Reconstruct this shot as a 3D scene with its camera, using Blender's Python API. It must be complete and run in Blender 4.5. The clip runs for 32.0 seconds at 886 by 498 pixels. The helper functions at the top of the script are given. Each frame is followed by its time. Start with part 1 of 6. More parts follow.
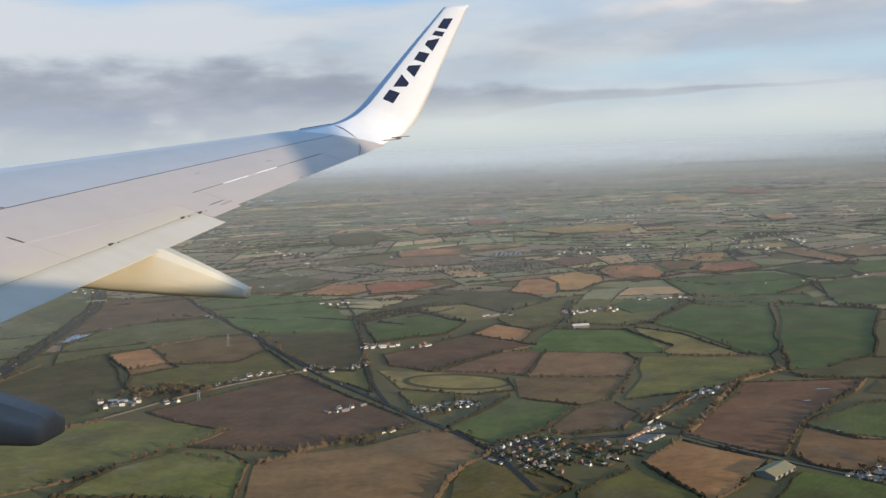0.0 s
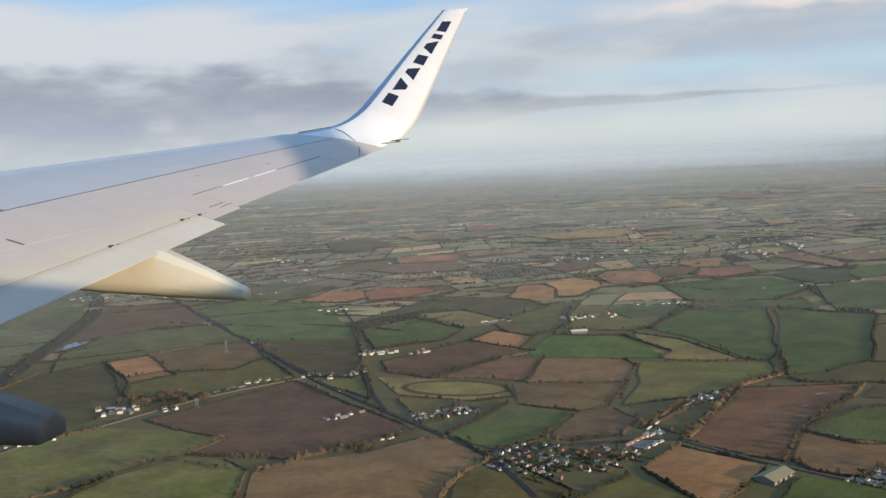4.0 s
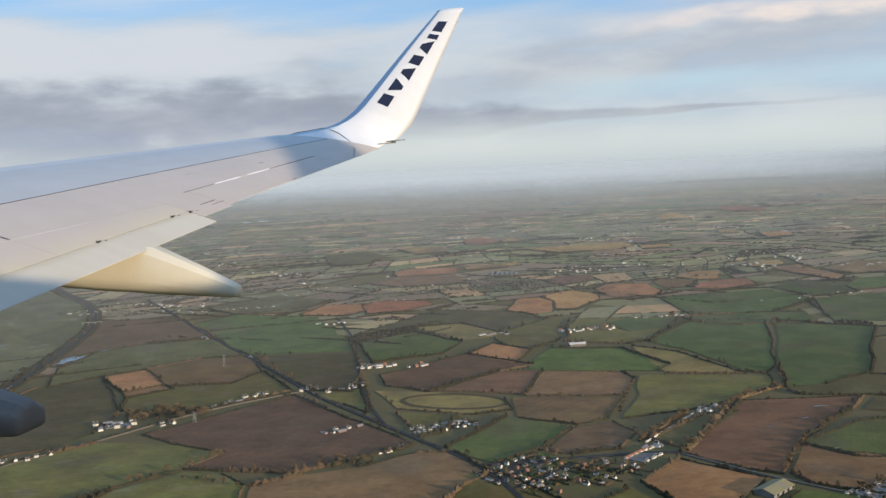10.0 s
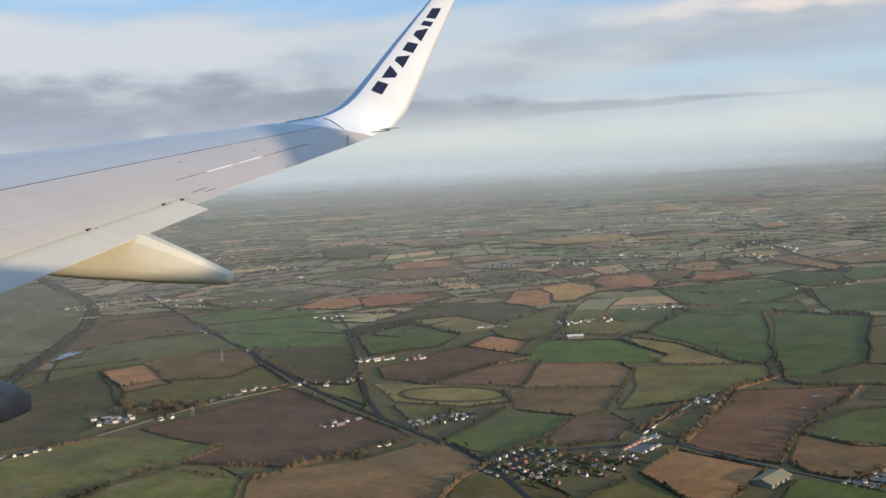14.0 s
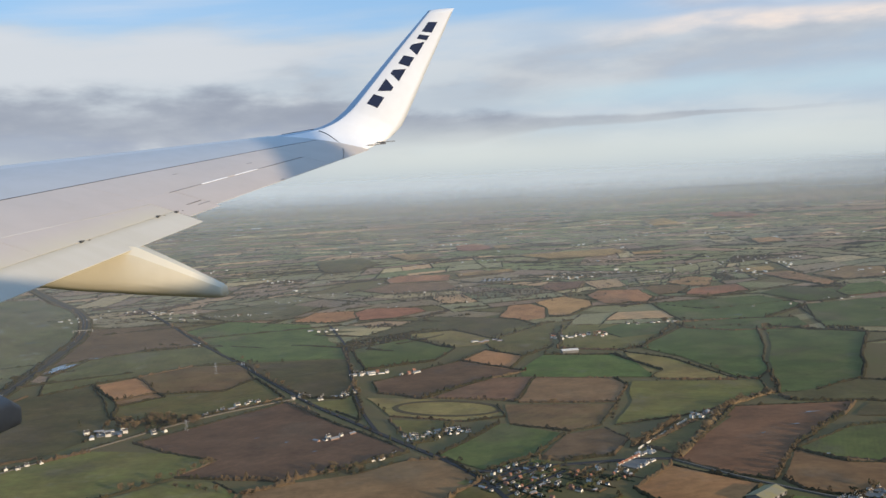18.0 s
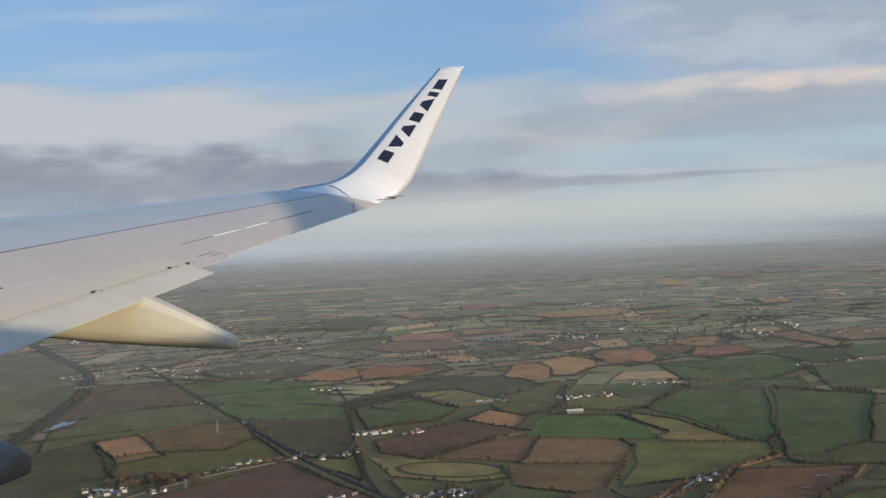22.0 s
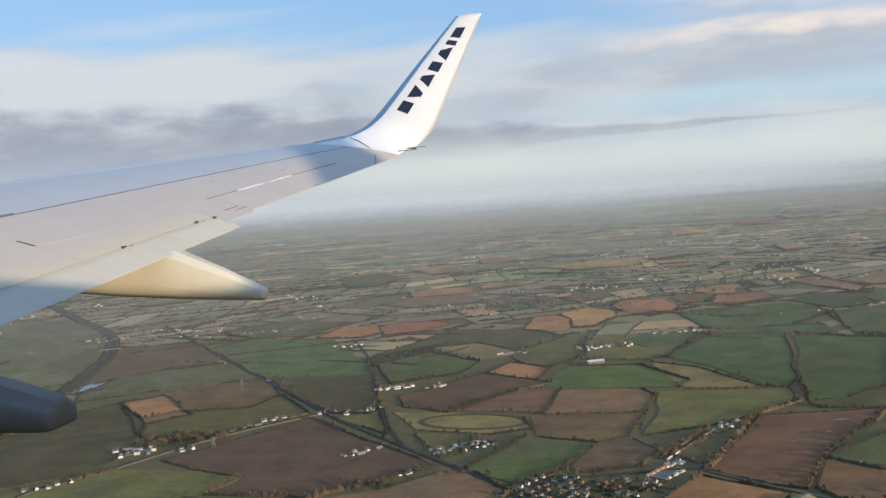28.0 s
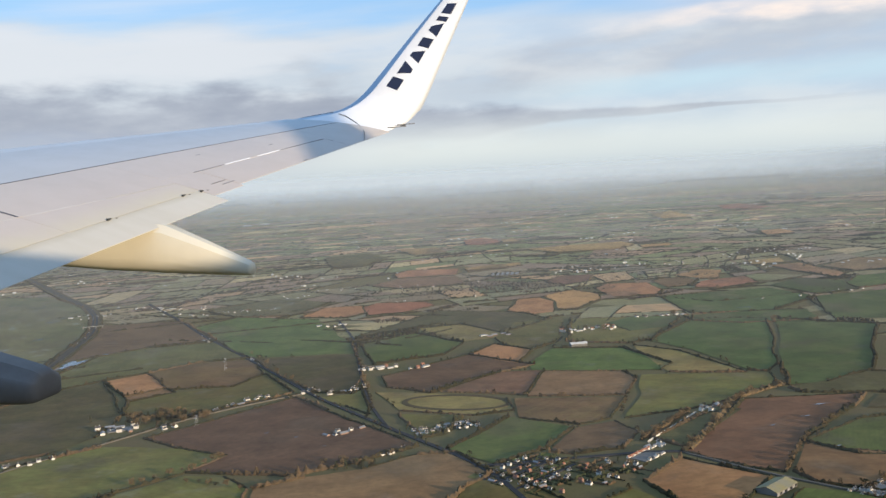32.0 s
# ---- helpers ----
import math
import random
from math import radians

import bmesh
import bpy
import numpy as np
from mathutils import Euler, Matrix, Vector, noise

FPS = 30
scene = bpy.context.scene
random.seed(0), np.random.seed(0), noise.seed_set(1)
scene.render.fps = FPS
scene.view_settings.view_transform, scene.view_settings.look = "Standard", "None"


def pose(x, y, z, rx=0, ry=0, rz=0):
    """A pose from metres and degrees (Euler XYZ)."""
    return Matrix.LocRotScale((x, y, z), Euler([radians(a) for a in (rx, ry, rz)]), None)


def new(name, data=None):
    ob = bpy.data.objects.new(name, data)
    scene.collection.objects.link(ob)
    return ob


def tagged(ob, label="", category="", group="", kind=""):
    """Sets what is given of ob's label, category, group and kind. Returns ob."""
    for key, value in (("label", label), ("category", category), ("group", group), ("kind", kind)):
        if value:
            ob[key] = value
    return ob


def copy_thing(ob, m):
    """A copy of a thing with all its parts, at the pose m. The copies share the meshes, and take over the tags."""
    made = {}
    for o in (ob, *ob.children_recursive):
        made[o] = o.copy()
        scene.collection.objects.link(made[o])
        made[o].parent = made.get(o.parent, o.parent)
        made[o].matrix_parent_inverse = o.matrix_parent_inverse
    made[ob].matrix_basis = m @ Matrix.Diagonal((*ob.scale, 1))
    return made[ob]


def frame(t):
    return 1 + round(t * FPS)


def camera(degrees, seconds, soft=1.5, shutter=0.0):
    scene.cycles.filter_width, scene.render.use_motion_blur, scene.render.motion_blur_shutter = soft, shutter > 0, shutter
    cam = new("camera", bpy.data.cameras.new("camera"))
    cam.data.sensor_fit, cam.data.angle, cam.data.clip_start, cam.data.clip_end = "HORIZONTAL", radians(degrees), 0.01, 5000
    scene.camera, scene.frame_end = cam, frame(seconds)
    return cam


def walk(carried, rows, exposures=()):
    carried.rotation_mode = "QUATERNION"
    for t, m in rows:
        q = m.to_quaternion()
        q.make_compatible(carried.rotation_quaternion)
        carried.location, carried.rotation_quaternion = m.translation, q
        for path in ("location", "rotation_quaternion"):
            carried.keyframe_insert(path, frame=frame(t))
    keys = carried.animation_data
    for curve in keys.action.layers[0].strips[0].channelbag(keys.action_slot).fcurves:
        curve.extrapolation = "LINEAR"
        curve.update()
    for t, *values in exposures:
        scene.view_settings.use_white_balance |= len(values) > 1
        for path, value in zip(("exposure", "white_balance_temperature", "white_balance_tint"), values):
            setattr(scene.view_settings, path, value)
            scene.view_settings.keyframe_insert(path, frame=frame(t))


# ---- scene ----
# ---------------------------------------------------------------- camera
cam = camera(52.0, 32.0, 1.5)
ALT = 480.0          # height of the aircraft window over the fields
# seconds, x, y, z of the camera about the window, fitted to wing and horizon, pitch, roll, yaw
ROWS = [
    (0, 0.038, -0.381, 0.368, -5.56, 2.25, 0.95),
    (0.5, 0.039, -0.380, 0.365, -5.56, 2.30, 0.95),
    (1, 0.034, -0.382, 0.357, -5.53, 2.38, 0.94),
    (1.5, 0.028, -0.382, 0.348, -5.54, 2.52, 0.89),
    (2, 0.025, -0.378, 0.341, -5.51, 2.55, 0.88),
    (2.5, 0.015, -0.381, 0.333, -5.49, 2.66, 0.82),
    (3, 0.015, -0.373, 0.333, -5.47, 2.61, 0.85),
    (3.5, 0.009, -0.371, 0.318, -5.32, 2.56, 0.82),
    (5.5, 0.003, -0.351, 0.287, -4.81, 2.15, 0.84),
    (6, -0.001, -0.330, 0.255, -4.63, 2.15, 0.84),
    (6.5, -0.002, -0.309, 0.228, -4.47, 2.22, 0.87),
    (7, -0.005, -0.289, 0.209, -4.33, 2.26, 0.86),
    (7.5, -0.003, -0.276, 0.184, -4.22, 2.26, 0.79),
    (8, 0.008, -0.250, 0.168, -4.19, 2.26, 0.85),
    (8.5, 0.009, -0.236, 0.147, -4.17, 2.46, 0.77),
    (9, 0.011, -0.221, 0.124, -4.16, 2.58, 0.71),
    (9.5, 0.014, -0.204, 0.110, -4.21, 2.55, 0.68),
    (10, 0.025, -0.183, 0.098, -4.35, 2.58, 0.67),
    (10.5, 0.030, -0.166, 0.086, -4.45, 2.68, 0.59),
    (11, 0.037, -0.149, 0.073, -4.43, 2.58, 0.59),
    (11.5, 0.041, -0.132, 0.064, -4.50, 2.60, 0.54),
    (12, 0.048, -0.113, 0.053, -4.56, 2.63, 0.53),
    (12.5, 0.060, -0.096, 0.044, -4.67, 2.67, 0.56),
    (13, 0.056, -0.102, 0.030, -4.65, 2.65, 0.45),
    (13.5, 0.053, -0.090, 0.021, -4.72, 2.92, 0.47),
    (14, 0.052, -0.083, 0.013, -4.80, 2.92, 0.47),
    (14.5, 0.059, -0.067, 0.013, -4.89, 3.03, 0.48),
    (16.5, 0.059, -0.059, 0.010, -4.66, 3.05, 0.27),
    (17, 0.056, -0.055, 0.009, -4.56, 3.01, 0.19),
    (17.5, 0.052, -0.050, 0.009, -4.40, 2.83, 0.17),
    (18, 0.047, -0.045, 0.004, -3.94, 2.70, 0.17),
    (18.5, 0.037, -0.043, -0.007, -3.17, 2.44, 0.16),
    (19, 0.033, -0.029, -0.017, -2.41, 2.33, 0.22),
    (19.5, 0.017, -0.033, -0.036, -1.60, 2.30, 0.20),
    (20, 0.003, -0.040, -0.054, -0.78, 2.28, 0.22),
    (20.5, -0.010, -0.045, -0.066, -0.12, 2.20, 0.27),
    (21, -0.018, -0.038, -0.068, 0.18, 2.19, 0.39),
    (21.5, -0.025, -0.034, -0.059, 0.12, 2.22, 0.42),
    (22, -0.034, -0.031, -0.053, -0.25, 2.34, 0.47),
    (22.5, -0.038, -0.029, -0.043, -0.71, 2.40, 0.52),
    (23, -0.045, -0.029, -0.040, -1.13, 2.52, 0.59),
    (23.5, -0.053, -0.034, -0.042, -1.44, 2.58, 0.63),
    (24, -0.066, -0.045, -0.059, -1.76, 2.82, 0.69),
    (24.5, -0.074, -0.044, -0.065, -2.09, 2.90, 0.83),
    (25, -0.080, -0.041, -0.075, -2.38, 3.07, 1.00),
    (25.5, -0.096, -0.046, -0.090, -2.47, 3.21, 1.09),
    (27.5, -0.113, -0.057, -0.116, -2.88, 3.65, 1.56),
    (28, -0.125, -0.061, -0.132, -3.04, 3.88, 1.55),
    (28.5, -0.134, -0.059, -0.144, -3.24, 3.94, 1.48),
    (29, -0.147, -0.058, -0.154, -3.37, 3.87, 1.29),
    (29.5, -0.149, -0.043, -0.160, -3.55, 3.79, 1.18),
    (30, -0.155, -0.026, -0.162, -3.75, 3.67, 1.06),
    (30.5, -0.163, -0.010, -0.159, -3.94, 3.42, 0.98),
    (31, -0.173, 0.002, -0.165, -4.12, 3.25, 0.86),
    (31.5, -0.182, 0.015, -0.176, -4.29, 3.22, 0.72),
    (32, -0.184, 0.031, -0.182, -4.28, 3.11, 0.65),
]
EXPO = [(0.0, -0.03), (6.0, -0.02), (17.0, -0.04), (19.0, 0.0), (20.0, -0.02), (21.0, -0.24), (22.0, -0.34), (23.0, -0.33), (24.0, -0.10), (25.0, 0.0), (28.0, 0.0), (30.0, 0.0), (32.0, 0.17)]
walk(cam, [(t, pose(x, y, ALT + z, 90 + p, r, w)) for t, x, y, z, p, r, w in ROWS], EXPO)

# ---------------------------------------------------------------- light
SUN_AZ, SUN_EL = -38.0, 9.0      # degrees from +x; low winter sun
sun = new("sun", bpy.data.lights.new("sun", "SUN"))
sun.data.energy, sun.data.angle, sun.data.color = 5.7, radians(0.5), (1.0, 0.82, 0.60)
sun_way = Vector((math.cos(radians(SUN_AZ)) * math.cos(radians(SUN_EL)), math.sin(radians(SUN_AZ)) * math.cos(radians(SUN_EL)), math.sin(radians(SUN_EL))))
sun.matrix_world = Matrix.Translation((0, 0, ALT + 50)) @ sun_way.to_track_quat("Z", "Y").to_matrix().to_4x4()


class Nodes:
    """Small helper to wire shader nodes."""

    def __init__(self, tree):
        self.tree = tree
        tree.nodes.clear()

    def add(self, kind, **values):
        n = self.tree.nodes.new(kind)
        for k, v in values.items():
            setattr(n, k, v)
        return n

    def put(self, socket, value):
        if isinstance(value, bpy.types.NodeSocket):
            self.tree.links.new(value, socket)
        else:
            socket.default_value = value

    def math(self, op, a, b=0.0, c=0.0, clamp=False):
        n = self.add("ShaderNodeMath", operation=op, use_clamp=clamp)
        for s, v in zip(n.inputs, (a, b, c)):
            self.put(s, v)
        return n.outputs[0]

    def mix(self, f, a, b):
        n = self.add("ShaderNodeMix", data_type="RGBA")
        self.put(n.inputs[0], f)
        self.put(n.inputs[6], a if isinstance(a, bpy.types.NodeSocket) else (*a, 1))
        self.put(n.inputs[7], b if isinstance(b, bpy.types.NodeSocket) else (*b, 1))
        return n.outputs[2]

    def noise(self, vec, scale, detail=4.0, rough=0.55):
        n = self.add("ShaderNodeTexNoise")
        if vec is not None:
            self.put(n.inputs["Vector"], vec)
        self.put(n.inputs["Scale"], scale)
        self.put(n.inputs["Detail"], detail)
        self.put(n.inputs["Roughness"], rough)
        return n.outputs["Fac"]

    def ramp(self, f, a, b, lo=0.0, hi=1.0):
        n = self.add("ShaderNodeMapRange", interpolation_type="SMOOTHSTEP")
        for i, v in enumerate((f, a, b, lo, hi)):
            self.put(n.inputs[i], v)
        return n.outputs[0]

    def xyz(self, x, y, z):
        n = self.add("ShaderNodeCombineXYZ")
        for s, v in zip(n.inputs, (x, y, z)):
            self.put(s, v)
        return n.outputs[0]


# sky: clear winter blue with long flat banks of broken cloud
world = bpy.data.worlds.new("sky")
scene.world = world
world.use_nodes = True
n = Nodes(world.node_tree)
sky = n.add("ShaderNodeTexSky", sky_type="NISHITA", sun_disc=False, sun_elevation=radians(SUN_EL), sun_rotation=radians(90 - SUN_AZ))
where = n.add("ShaderNodeTexCoord").outputs["Generated"]
sep = n.add("ShaderNodeSeparateXYZ")
n.put(sep.inputs[0], where)
dx, dy, dz = sep.outputs
flat = n.math("SQRT", n.math("ADD", n.math("MULTIPLY", dx, dx), n.math("MULTIPLY", dy, dy)))
el = n.math("DIVIDE", dz, n.math("MAXIMUM", flat, 0.05))
az = n.math("DIVIDE", dx, n.math("MAXIMUM", flat, 0.05))
azy = n.math("DIVIDE", dy, n.math("MAXIMUM", flat, 0.05))
tilt = n.math("SUBTRACT", el, n.math("MULTIPLY", az, 0.06))
wisp = n.xyz(n.math("MULTIPLY", az, 1.6), n.math("MULTIPLY", azy, 1.6), n.math("MULTIPLY", tilt, 11.0))
puff = n.xyz(n.math("MULTIPLY", az, 5.0), n.math("MULTIPLY", azy, 5.0), n.math("MULTIPLY", el, 17.0))
soft_noise = n.noise(wisp, 1.6, 5.0, 0.5)
puff_noise = n.noise(puff, 1.3, 7.0, 0.55)
cover = n.math("ADD", n.math("MULTIPLY", soft_noise, 0.65), n.math("MULTIPLY", puff_noise, 0.35))
wob = n.math("SUBTRACT", soft_noise, 0.5)
fleck = n.math("SUBTRACT", puff_noise, 0.5)
blue = n.mix(0.6, sky.outputs[0], (2.2, 4.2, 7.3))
base = n.add("ShaderNodeVectorMath", operation="SCALE")
n.put(base.inputs[0], blue)
n.put(base.inputs["Scale"], n.ramp(el, 0.25, 0.8, 0.146, 0.172))
# a broad pale deck lies low, whitest along its upper edge in the west
edge = n.math("ADD", el, n.math("MULTIPLY_ADD", wob, 0.11, n.math("MULTIPLY", fleck, 0.03)))
deck = n.ramp(edge, 0.148, 0.186, 0.90, 0.0)
deck = n.math("MULTIPLY", deck, n.ramp(n.math("MULTIPLY_ADD", az, -0.35, cover), 0.34, 0.52, 0.70, 1.0))
crest = n.math("MULTIPLY", n.ramp(n.math("ABSOLUTE", n.math("SUBTRACT", edge, 0.142)), 0.004, 0.032, 1.0, 0.0), n.ramp(az, -0.25, 0.1, 1.0, 0.25))
with_deck = n.mix(deck, base.outputs[0], n.mix(crest, n.mix(n.ramp(puff_noise, 0.35, 0.65), (0.53, 0.585, 0.645), (0.64, 0.685, 0.72)), (0.70, 0.72, 0.745)))
# thin white wisps drift over the blue, drawn out along the wind
wisp_noise = n.noise(n.xyz(n.math("MULTIPLY", az, 2.2), n.math("MULTIPLY", azy, 2.2), n.math("MULTIPLY", tilt, 24.0)), 1.3, 5.0, 0.5)
wisps = n.math("MULTIPLY", n.ramp(wisp_noise, 0.44, 0.76, 0.0, 0.50), n.math("MULTIPLY", n.ramp(el, 0.12, 0.17), n.math("MULTIPLY", n.ramp(el, 0.24, 0.40, 1.0, 0.0), n.ramp(az, -0.34, -0.02, 1.0, 0.25))))
with_deck = n.mix(wisps, with_deck, (0.70, 0.745, 0.82))
# soft grey heaps stand in front of the deck
heap_big = n.noise(n.xyz(n.math("MULTIPLY", az, 3.4), n.math("MULTIPLY", azy, 3.4), n.math("MULTIPLY", el, 12.0)), 1.5, 6.0, 0.52)
heaps = n.math("MULTIPLY", n.ramp(heap_big, 0.48, 0.62, 0.0, 0.75), n.math("MULTIPLY", n.ramp(n.math("ADD", el, n.math("MULTIPLY", fleck, 0.05)), 0.115, 0.160, 1.0, 0.0), n.ramp(az, 0.02, 0.2, 1.0, 0.3)))
with_deck = n.mix(heaps, with_deck, n.mix(n.ramp(puff_noise, 0.38, 0.64), (0.46, 0.50, 0.56), (0.60, 0.63, 0.67)))
# thin lilac veil, high in the east
high = n.math("MULTIPLY", n.ramp(n.math("ADD", el, n.math("MULTIPLY_ADD", az, 0.10, n.math("MULTIPLY", wob, 0.16))), 0.17, 0.235), n.math("MULTIPLY", n.ramp(n.math("ADD", az, n.math("MULTIPLY", wob, 0.4)), 0.02, 0.30, 0.0, 0.75), n.ramp(el, 0.45, 1.0, 1.0, 0.4)))
with_high = n.mix(high, with_deck, n.mix(n.ramp(puff_noise, 0.4, 0.62), (0.50, 0.54, 0.63), (0.68, 0.69, 0.74)))
# a long band of cloud climbs to the east: grey beneath, its top warm in the low sun
band_mid = n.math("ADD", n.math("MINIMUM", n.math("MULTIPLY_ADD", az, 0.10, 0.118), n.math("MULTIPLY_ADD", az, -0.06, 0.162)), n.math("MULTIPLY", wob, -0.05))
from_band = n.math("SUBTRACT", n.math("ADD", el, n.math("MULTIPLY", fleck, 0.02)), band_mid)
east = n.ramp(az, -0.06, 0.14)
body = n.math("MULTIPLY", n.ramp(from_band, 0.002, 0.018, 1.0, 0.0), n.ramp(n.math("ADD", from_band, n.math("MULTIPLY", fleck, 0.06)), -0.060, -0.010))
grey = n.math("MULTIPLY", n.math("MULTIPLY", body, n.ramp(heap_big, 0.36, 0.60, 0.40, 0.92)), n.math("MULTIPLY", east, n.ramp(cover, 0.36, 0.52, 0.55, 1.0)))
with_grey = n.mix(grey, with_high, n.mix(n.ramp(puff_noise, 0.36, 0.66), (0.47, 0.51, 0.575), (0.60, 0.64, 0.68)))
top_off = n.math("ABSOLUTE", n.math("SUBTRACT", from_band, 0.017))
warm = n.math("MULTIPLY", n.ramp(top_off, 0.002, 0.016, 0.95, 0.0), n.math("MULTIPLY", n.ramp(az, 0.08, 0.36), n.ramp(puff_noise, 0.36, 0.56, 0.35, 1.0)))
with_warm = n.mix(warm, with_grey, (0.95, 0.82, 0.735))
# clear pale gap under the band
gap_off = n.math("ABSOLUTE", n.math("SUBTRACT", n.math("ADD", el, n.math("MULTIPLY", wob, 0.03)), n.math("MULTIPLY_ADD", az, -0.01, 0.093)))
gap = n.math("MULTIPLY", n.ramp(gap_off, 0.002, 0.022, 0.75, 0.0), n.math("MULTIPLY", n.ramp(az, 0.0, 0.16), n.ramp(soft_noise, 0.35, 0.6, 1.0, 0.45)))
with_veil = n.mix(gap, with_warm, (0.535, 0.71, 0.80))
# long low mauve bank, thick and heaped to the west and tapering to a streak
right, left = n.math("MAXIMUM", az, 0.0), n.math("MAXIMUM", n.math("MULTIPLY", az, -1.0), 0.0)
bank_mid = n.math("ADD", n.math("MULTIPLY_ADD", right, 0.004, 0.0635), n.ramp(az, -0.16, 0.0, 0.0135, 0.0))
bank_half = n.math("MAXIMUM", n.math("MULTIPLY_ADD", right, -0.041, n.math("MULTIPLY_ADD", left, 0.074, 0.0142)), 0.0022)
ragged = n.math("MULTIPLY", n.math("SUBTRACT", puff_noise, 0.5), n.math("MULTIPLY_ADD", bank_half, 3.2, 0.004))
off = n.math("DIVIDE", n.math("ADD", n.math("SUBTRACT", el, bank_mid), ragged), bank_half)
west = n.ramp(az, -0.22, -0.02, 1.0, 0.0)
beneath = n.math("MAXIMUM", n.ramp(n.math("MULTIPLY", off, -1.0), 0.5, 1.35, 1.0, 0.0), west)
bank = n.math("MULTIPLY", n.math("MULTIPLY", n.ramp(off, 0.35, 1.25, 1.0, 0.0), beneath), n.ramp(az, 0.22, 0.46, 1.0, 0.0))
bank = n.math("MULTIPLY", bank, n.ramp(soft_noise, 0.3, 0.55, 0.7, 1.0))
heap = n.xyz(n.math("MULTIPLY", az, 9.0), n.math("MULTIPLY", azy, 9.0), n.math("MULTIPLY", el, 21.0))
heap_noise = n.noise(heap, 1.25, 4.0, 0.5)
lower = n.math("MULTIPLY", n.ramp(off, -0.75, 0.0, 1.0, 0.0), west)
slate = n.mix(n.ramp(puff_noise, 0.35, 0.7), (0.335, 0.375, 0.455), (0.485, 0.525, 0.59))
lilac = n.mix(n.ramp(heap_noise, 0.50, 0.80), n.mix(n.ramp(puff_noise, 0.38, 0.62), (0.37, 0.42, 0.525), (0.455, 0.495, 0.575)), (0.64, 0.675, 0.715))
with_bank = n.mix(bank, with_veil, n.mix(lower, slate, lilac))
# smaller rags of grey trail below the streak, over the pale gap
rag_noise = n.noise(n.xyz(n.math("MULTIPLY", az, 4.0), n.math("MULTIPLY", azy, 4.0), n.math("MULTIPLY", el, 60.0)), 1.0, 4.0, 0.5)
rag = n.math("MULTIPLY", n.ramp(rag_noise, 0.54, 0.70, 0.0, 0.55), n.math("MULTIPLY", n.ramp(el, 0.040, 0.052), n.ramp(el, 0.062, 0.075, 1.0, 0.0)))
with_bank = n.mix(n.math("MULTIPLY", rag, n.ramp(az, 0.0, 0.2, 1.0, 0.15)), with_bank, (0.50, 0.54, 0.60))
# pale haze along the horizon
low = n.ramp(n.math("ADD", el, n.math("MULTIPLY", west, 0.018)), 0.012, 0.082, 0.97, 0.0)
hazy = n.mix(low, with_bank, n.mix(n.ramp(el, -0.008, 0.048), (0.49, 0.565, 0.625), (0.75, 0.795, 0.75)))
under = n.mix(n.ramp(el, -0.06, -0.02), (0.30, 0.34, 0.36), hazy)
bg = n.add("ShaderNodeBackground")
n.put(bg.inputs[0], under)
bg.inputs[1].default_value = 1.0
out = n.add("ShaderNodeOutputWorld")
n.put(out.inputs[0], bg.outputs[0])


# ---------------------------------------------------------------- materials
def surface(name, colour, rough=0.8, metal=0.0, second=None, scale=0.05, fine=1.0, bump=0.0, spread=0.25, coat=0.0, per_object=0.0, spec=0.5, mottle=0.35):
    """Paint, soil, crop or stone: two scales of variation in world metres, and a fine relief."""
    m = bpy.data.materials.new(name)
    m.use_nodes = True
    n = Nodes(m.node_tree)
    at = n.add("ShaderNodeNewGeometry").outputs["Position"]
    big, small = n.noise(at, scale, 3.0), n.noise(at, fine, 4.0, 0.65)
    second = second or tuple(c * 0.75 for c in colour)
    shade = n.mix(n.ramp(big, 0.5 - spread, 0.5 + spread), colour, second)
    shade = n.mix(n.math("MULTIPLY", n.ramp(small, 0.35, 0.7), mottle), shade, tuple(c * 0.7 for c in second))
    if per_object:
        r = n.add("ShaderNodeObjectInfo").outputs["Random"]
        hsv = n.add("ShaderNodeHueSaturation")
        n.put(hsv.inputs["Value"], n.math("MULTIPLY_ADD", r, per_object, 1 - per_object / 2))
        n.put(hsv.inputs["Color"], shade)
        shade = hsv.outputs[0]
    b = n.add("ShaderNodeBsdfPrincipled")
    n.put(b.inputs["Base Color"], shade)
    n.put(b.inputs["Roughness"], n.math("MULTIPLY_ADD", small, 0.15, rough - 0.07))
    b.inputs["Metallic"].default_value = metal
    b.inputs["Coat Weight"].default_value = coat
    b.inputs["Specular IOR Level"].default_value = spec
    if bump:
        bm_ = n.add("ShaderNodeBump")
        bm_.inputs["Strength"].default_value = bump
        n.put(bm_.inputs["Height"], small)
        n.put(b.inputs["Normal"], bm_.outputs[0])
    o = n.add("ShaderNodeOutputMaterial")
    n.put(o.inputs[0], b.outputs[0])
    return m


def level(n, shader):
    """Forces an upward normal, so the raised far ground is lit as if level."""
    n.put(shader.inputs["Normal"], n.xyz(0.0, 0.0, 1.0))


